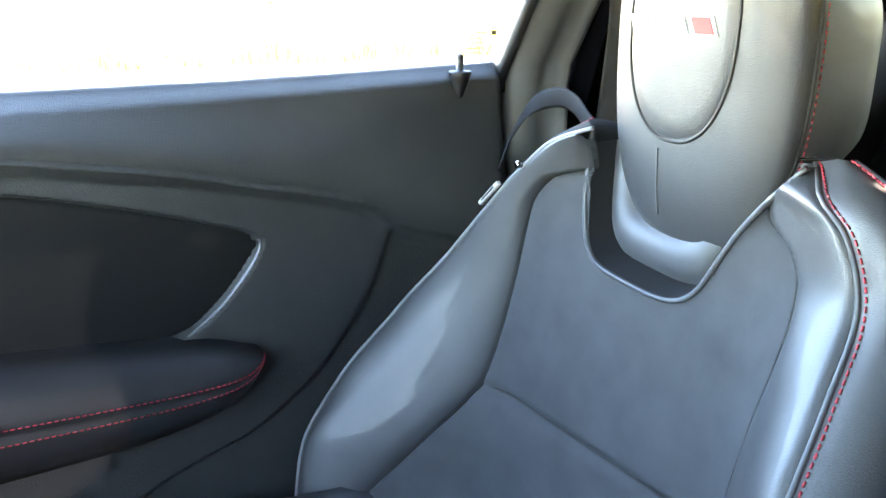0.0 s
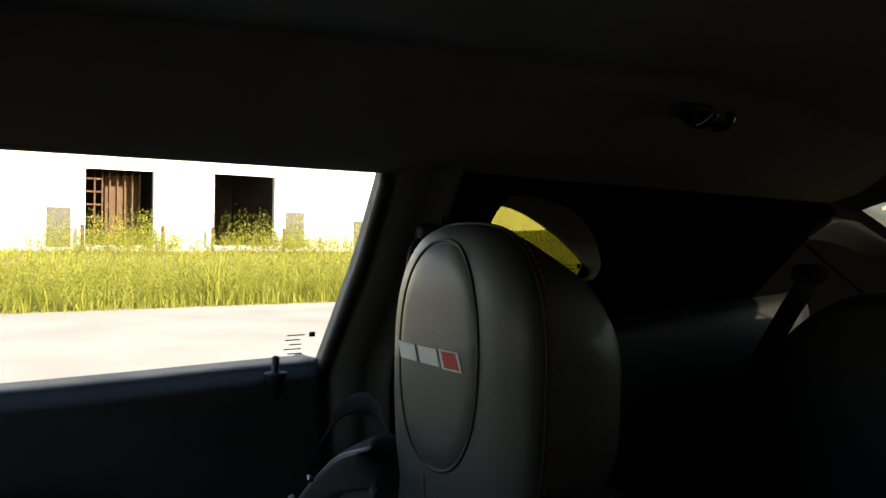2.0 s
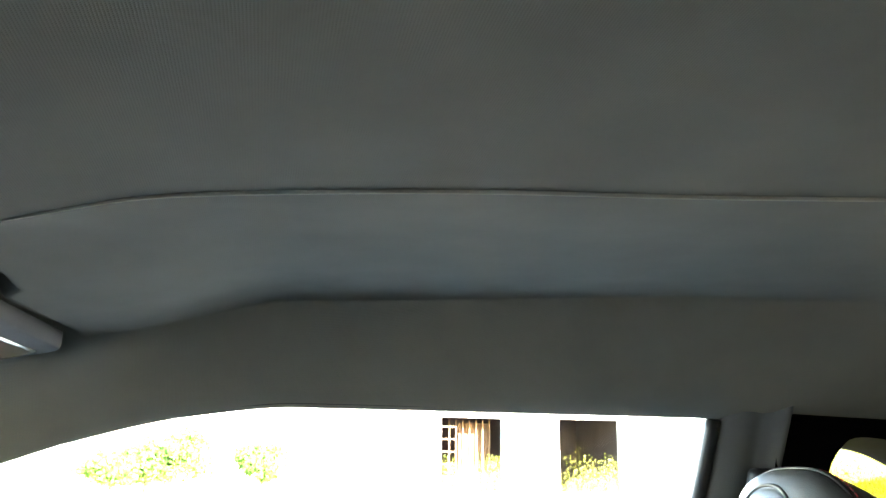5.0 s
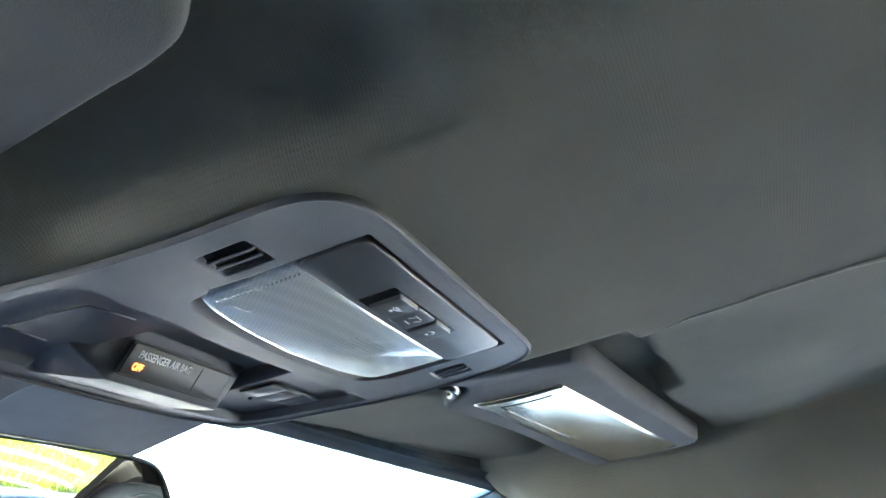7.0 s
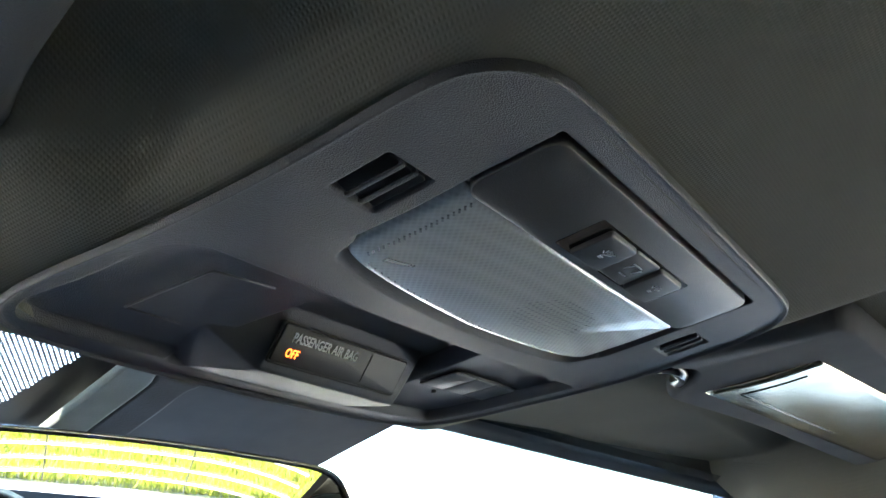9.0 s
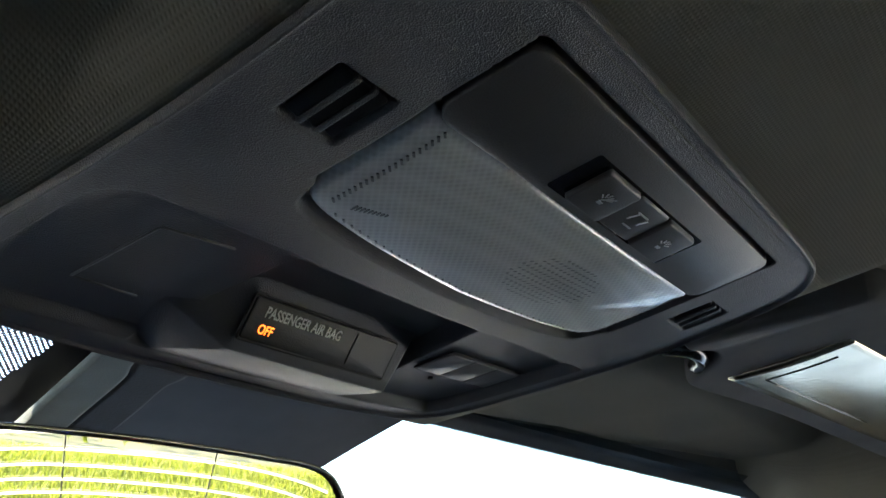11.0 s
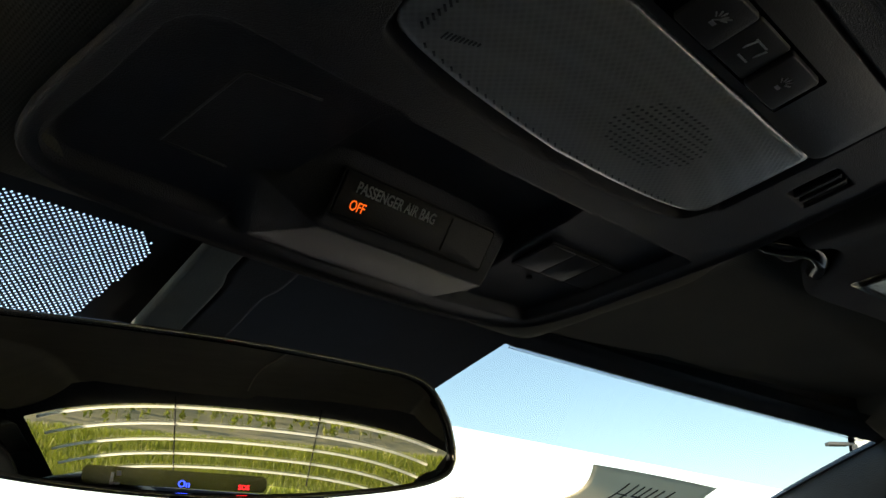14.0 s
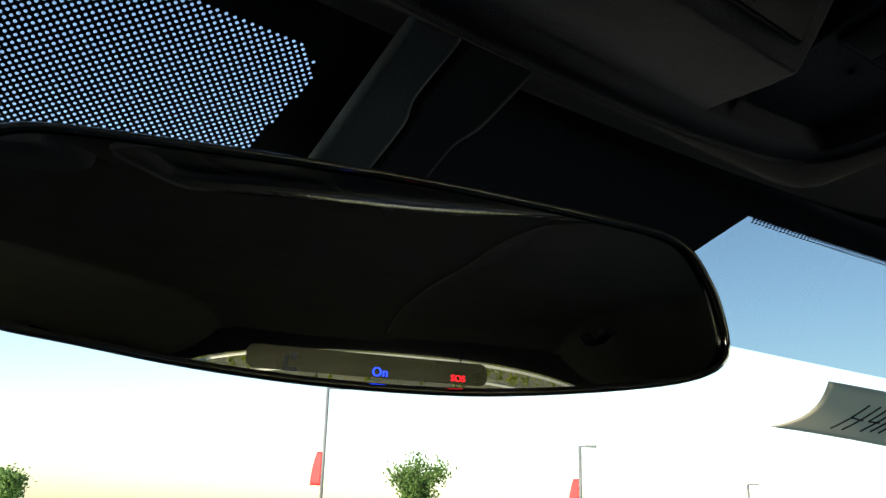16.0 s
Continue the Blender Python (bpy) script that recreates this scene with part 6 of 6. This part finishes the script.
for a, b in zip(cuts, cuts[1:]):
    hit = [o for o in OPEN if abs(o[0] - a) < 0.01]
    spans = [(0, hit[0][2]), (hit[0][3], top)] if hit else [(0, top)]
    for za, zb in spans:
        block(bm, Matrix.Translation((42.15, (a + b) / 2, (za + zb) / 2)), (0.3, b - a, zb - za))
under(bld, part("wall", bm, M_BUILD, None, "white clad wall", smooth=False))
under(bld, part("roof", block(bmesh.new(), Matrix.Translation((52, (y0 + y1) / 2, top + 0.15)), (20.6, y1 - y0 + 0.6, 0.3)), M_BUILD, None, "flat roof edge", smooth=False))
under(bld, part("wall", block(bmesh.new(), Matrix.Translation((52, y1 - 0.15, top / 2)), (20, 0.3, top)), M_BUILD, None, "white end wall", smooth=False))
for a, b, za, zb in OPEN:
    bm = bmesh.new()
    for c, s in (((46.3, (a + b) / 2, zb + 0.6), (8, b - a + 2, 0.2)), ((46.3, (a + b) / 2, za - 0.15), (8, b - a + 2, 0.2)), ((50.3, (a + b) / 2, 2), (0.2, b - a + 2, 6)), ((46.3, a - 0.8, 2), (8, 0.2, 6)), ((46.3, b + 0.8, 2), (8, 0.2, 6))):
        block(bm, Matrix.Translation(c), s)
    # all faces of the box are painted dark as if unlit
    under(bld, part("bay", bm, M_INSIDE, None, "bay behind the opening, its unlit dark put into the colour", smooth=False))
for k in range(7):
    y = -11.2 + 0.36 * k
    under(bld, part("stud", block(bmesh.new(), Matrix.Translation((43.6, y, 2.1)), (0.1, 0.07, 3.6)), M_WOOD, None, "bare timber stud", smooth=False))
under(bld, part("timber_panel", block(bmesh.new(), Matrix.Translation((44.4, -10.55, 2.0)), (0.1, 1.7, 3.6)), M_WOOD, None, "bare timber panel inside the bay", smooth=False))
for k in range(5):
    under(bld, part("rung", block(bmesh.new(), Matrix.Translation((42.6, -8.75, 1.0 + 0.62 * k)), (0.08, 0.9, 0.07)), M_WOOD, None, "timber rung", smooth=False))
for a, b, h in ((-7.65, -6.61, 2.05), (-19.57, -18.51, 2.12), (-24.18, -22.70, 1.74), (-25.62, -24.67, 1.76)):
    under(bld, part("door", block(bmesh.new(), Matrix.Translation((41.97, (a + b) / 2, h / 2 + 0.05)), (0.08, b - a, h - 0.1), 0.02), M_GREYDOOR, None, "grey steel door", smooth=False))
for y in (-8.05, -11.75, -14.25, -18.15):
    under(bld, part("bollard", cord([Vector((41.4, y, -0.05)), Vector((41.4, y, 1.22)), Vector((41.4, y, 1.26))], [0.09, 0.09, 0.05], 10, up=(1, 0, 0)), M_BOLLARD, None, "rust-red steel bollard beside a bay"))
under(bld, part("wall_lamp", block(bmesh.new(), Matrix.Translation((41.9, -11.85, 5.48)), (0.2, 0.32, 0.32), 0.03), M_POLE, None, "small grey wall lamp", smooth=False))
under(bld, part("plinth", block(bmesh.new(), Matrix.Translation((41.9, -30, 0.08)), (0.3, 60, 0.24)), M_PLINTH, None, "pale concrete plinth", smooth=False))


def tree(x, y, hgt, wide, seed, low=0.25):
    rnd = random.Random(seed)
    z0 = ground_z(x, y)
    t = thing("tree", (x, y, z0), "young green leafy tree", "tree", "far trees")
    bm = tube(bmesh.new(), [Vector((x, y, z0 - 0.1)), Vector((x + 0.05, y, z0 + hgt * 0.4)), Vector((x - 0.05, y + 0.05, z0 + hgt * 0.8))], [0.12, 0.08, 0.03], 8, up=(1, 0, 0))
    tips = []
    for k in range(14):
        a, q = rnd.uniform(0, 2 * math.pi), rnd.uniform(low, 0.8)
        base = Vector((x, y, z0 + hgt * q))
        reach = wide * rnd.uniform(0.5, 1.0) * (1.15 - abs(q - 0.5))
        tip = base + Vector((math.cos(a) * reach, math.sin(a) * reach, hgt * rnd.uniform(0.05, 0.22)))
        tube(bm, [base, base.lerp(tip, 0.5) + Vector((0, 0, 0.1)), tip], [0.04, 0.025, 0.01], 5, up=(1, 0.3, 0))
        tips += [base.lerp(tip, f) for f in (0.5, 0.75, 1.0)]
    tips += [Vector((x, y, z0 + hgt * f)) for f in (0.85, 0.95)]
    under(t, part("trunk", bm, M_BARK, None, "thin brown trunk with limbs"))
    verts, faces = [], []
    for c in tips:
        for _ in range(90):
            p = c + Vector((rnd.gauss(0, 0.22 * wide), rnd.gauss(0, 0.22 * wide), rnd.gauss(0, 0.07 * hgt)))
            a = Vector((rnd.gauss(0, 1), rnd.gauss(0, 1), rnd.gauss(0, 1))).normalized() * 0.10
            b = a.cross(Vector((rnd.gauss(0, 1), rnd.gauss(0, 1), rnd.gauss(0, 1)))).normalized() * 0.06
            n = len(verts)
            verts += [p - a, p + b, p + a, p - b]
            faces.append((n, n + 1, n + 2, n + 3))
    me = bpy.data.meshes.new("crown")
    me.from_pydata([tuple(v) for v in verts], [], faces)
    me.materials.append(M_LEAF)
    cr = new("crown", me)
    under(t, cr)
    return t


for k, (x, y, h, w) in enumerate(((26.9, 36.8, 3.7, 1.25), (9.0, 44.9, 2.3, 1.2), (38.0, 3.9, 2.9, 1.7), (37.6, 6.8, 2.0, 1.4), (38.4, 0.6, 2.2, 1.2), (39, 5.3, 2.2, 1.5))):
    tree(x, y, h, w, 20 + k)


def street_lamp(x, y, hgt, arm, banner):
    t = thing("street_lamp", (x, y, 0), "slim grey yard lamp post" + (" with a red banner" if banner else ""), "street lamp", "yard lamps")
    under(t, part("pole", cord([Vector((x, y, -0.1)), Vector((x, y, hgt))], 0.075, 10, up=(1, 0, 0)), M_POLE, None, "slim grey pole"))
    d = Vector((0.66, -0.75, 0))
    under(t, part("arm", cord([Vector((x, y, hgt)), Vector((x, y, hgt)) + d * arm], 0.04, 8), M_POLE))
    under(t, part("lamp_head", block(bmesh.new(), Matrix.Translation(Vector((x, y, hgt)) + d * arm) @ pose(0, 0, 0, 0, 0, -48), (0.55, 0.28, 0.10), 0.03), M_POLE, None, "flat grey lamp head"))
    if banner:
        bn = sheet(lambda u, v: Vector((x, y, 0)) + Vector((-0.66, 0.75, 0)) * (0.08 + 0.5 * u * (1 - 0.5 * v * v)) + Vector((0, 0, banner - 1.5 * (1 - v) + 0.0)), 6, 8, 0.01, (0.7, 0.7, 0))
        under(t, part("banner", bn, M_BANNER, None, "red cloth banner"))


street_lamp(20.3, 35.2, 6.4, 0.8, 3.5)
street_lamp(29.4, 27.8, 4.05, 0.5, 2.6)
street_lamp(50.7, 32.7, 3.2, 0.4, 0)
street_lamp(23.7, 8.1, 4.33, -0.45, 0)
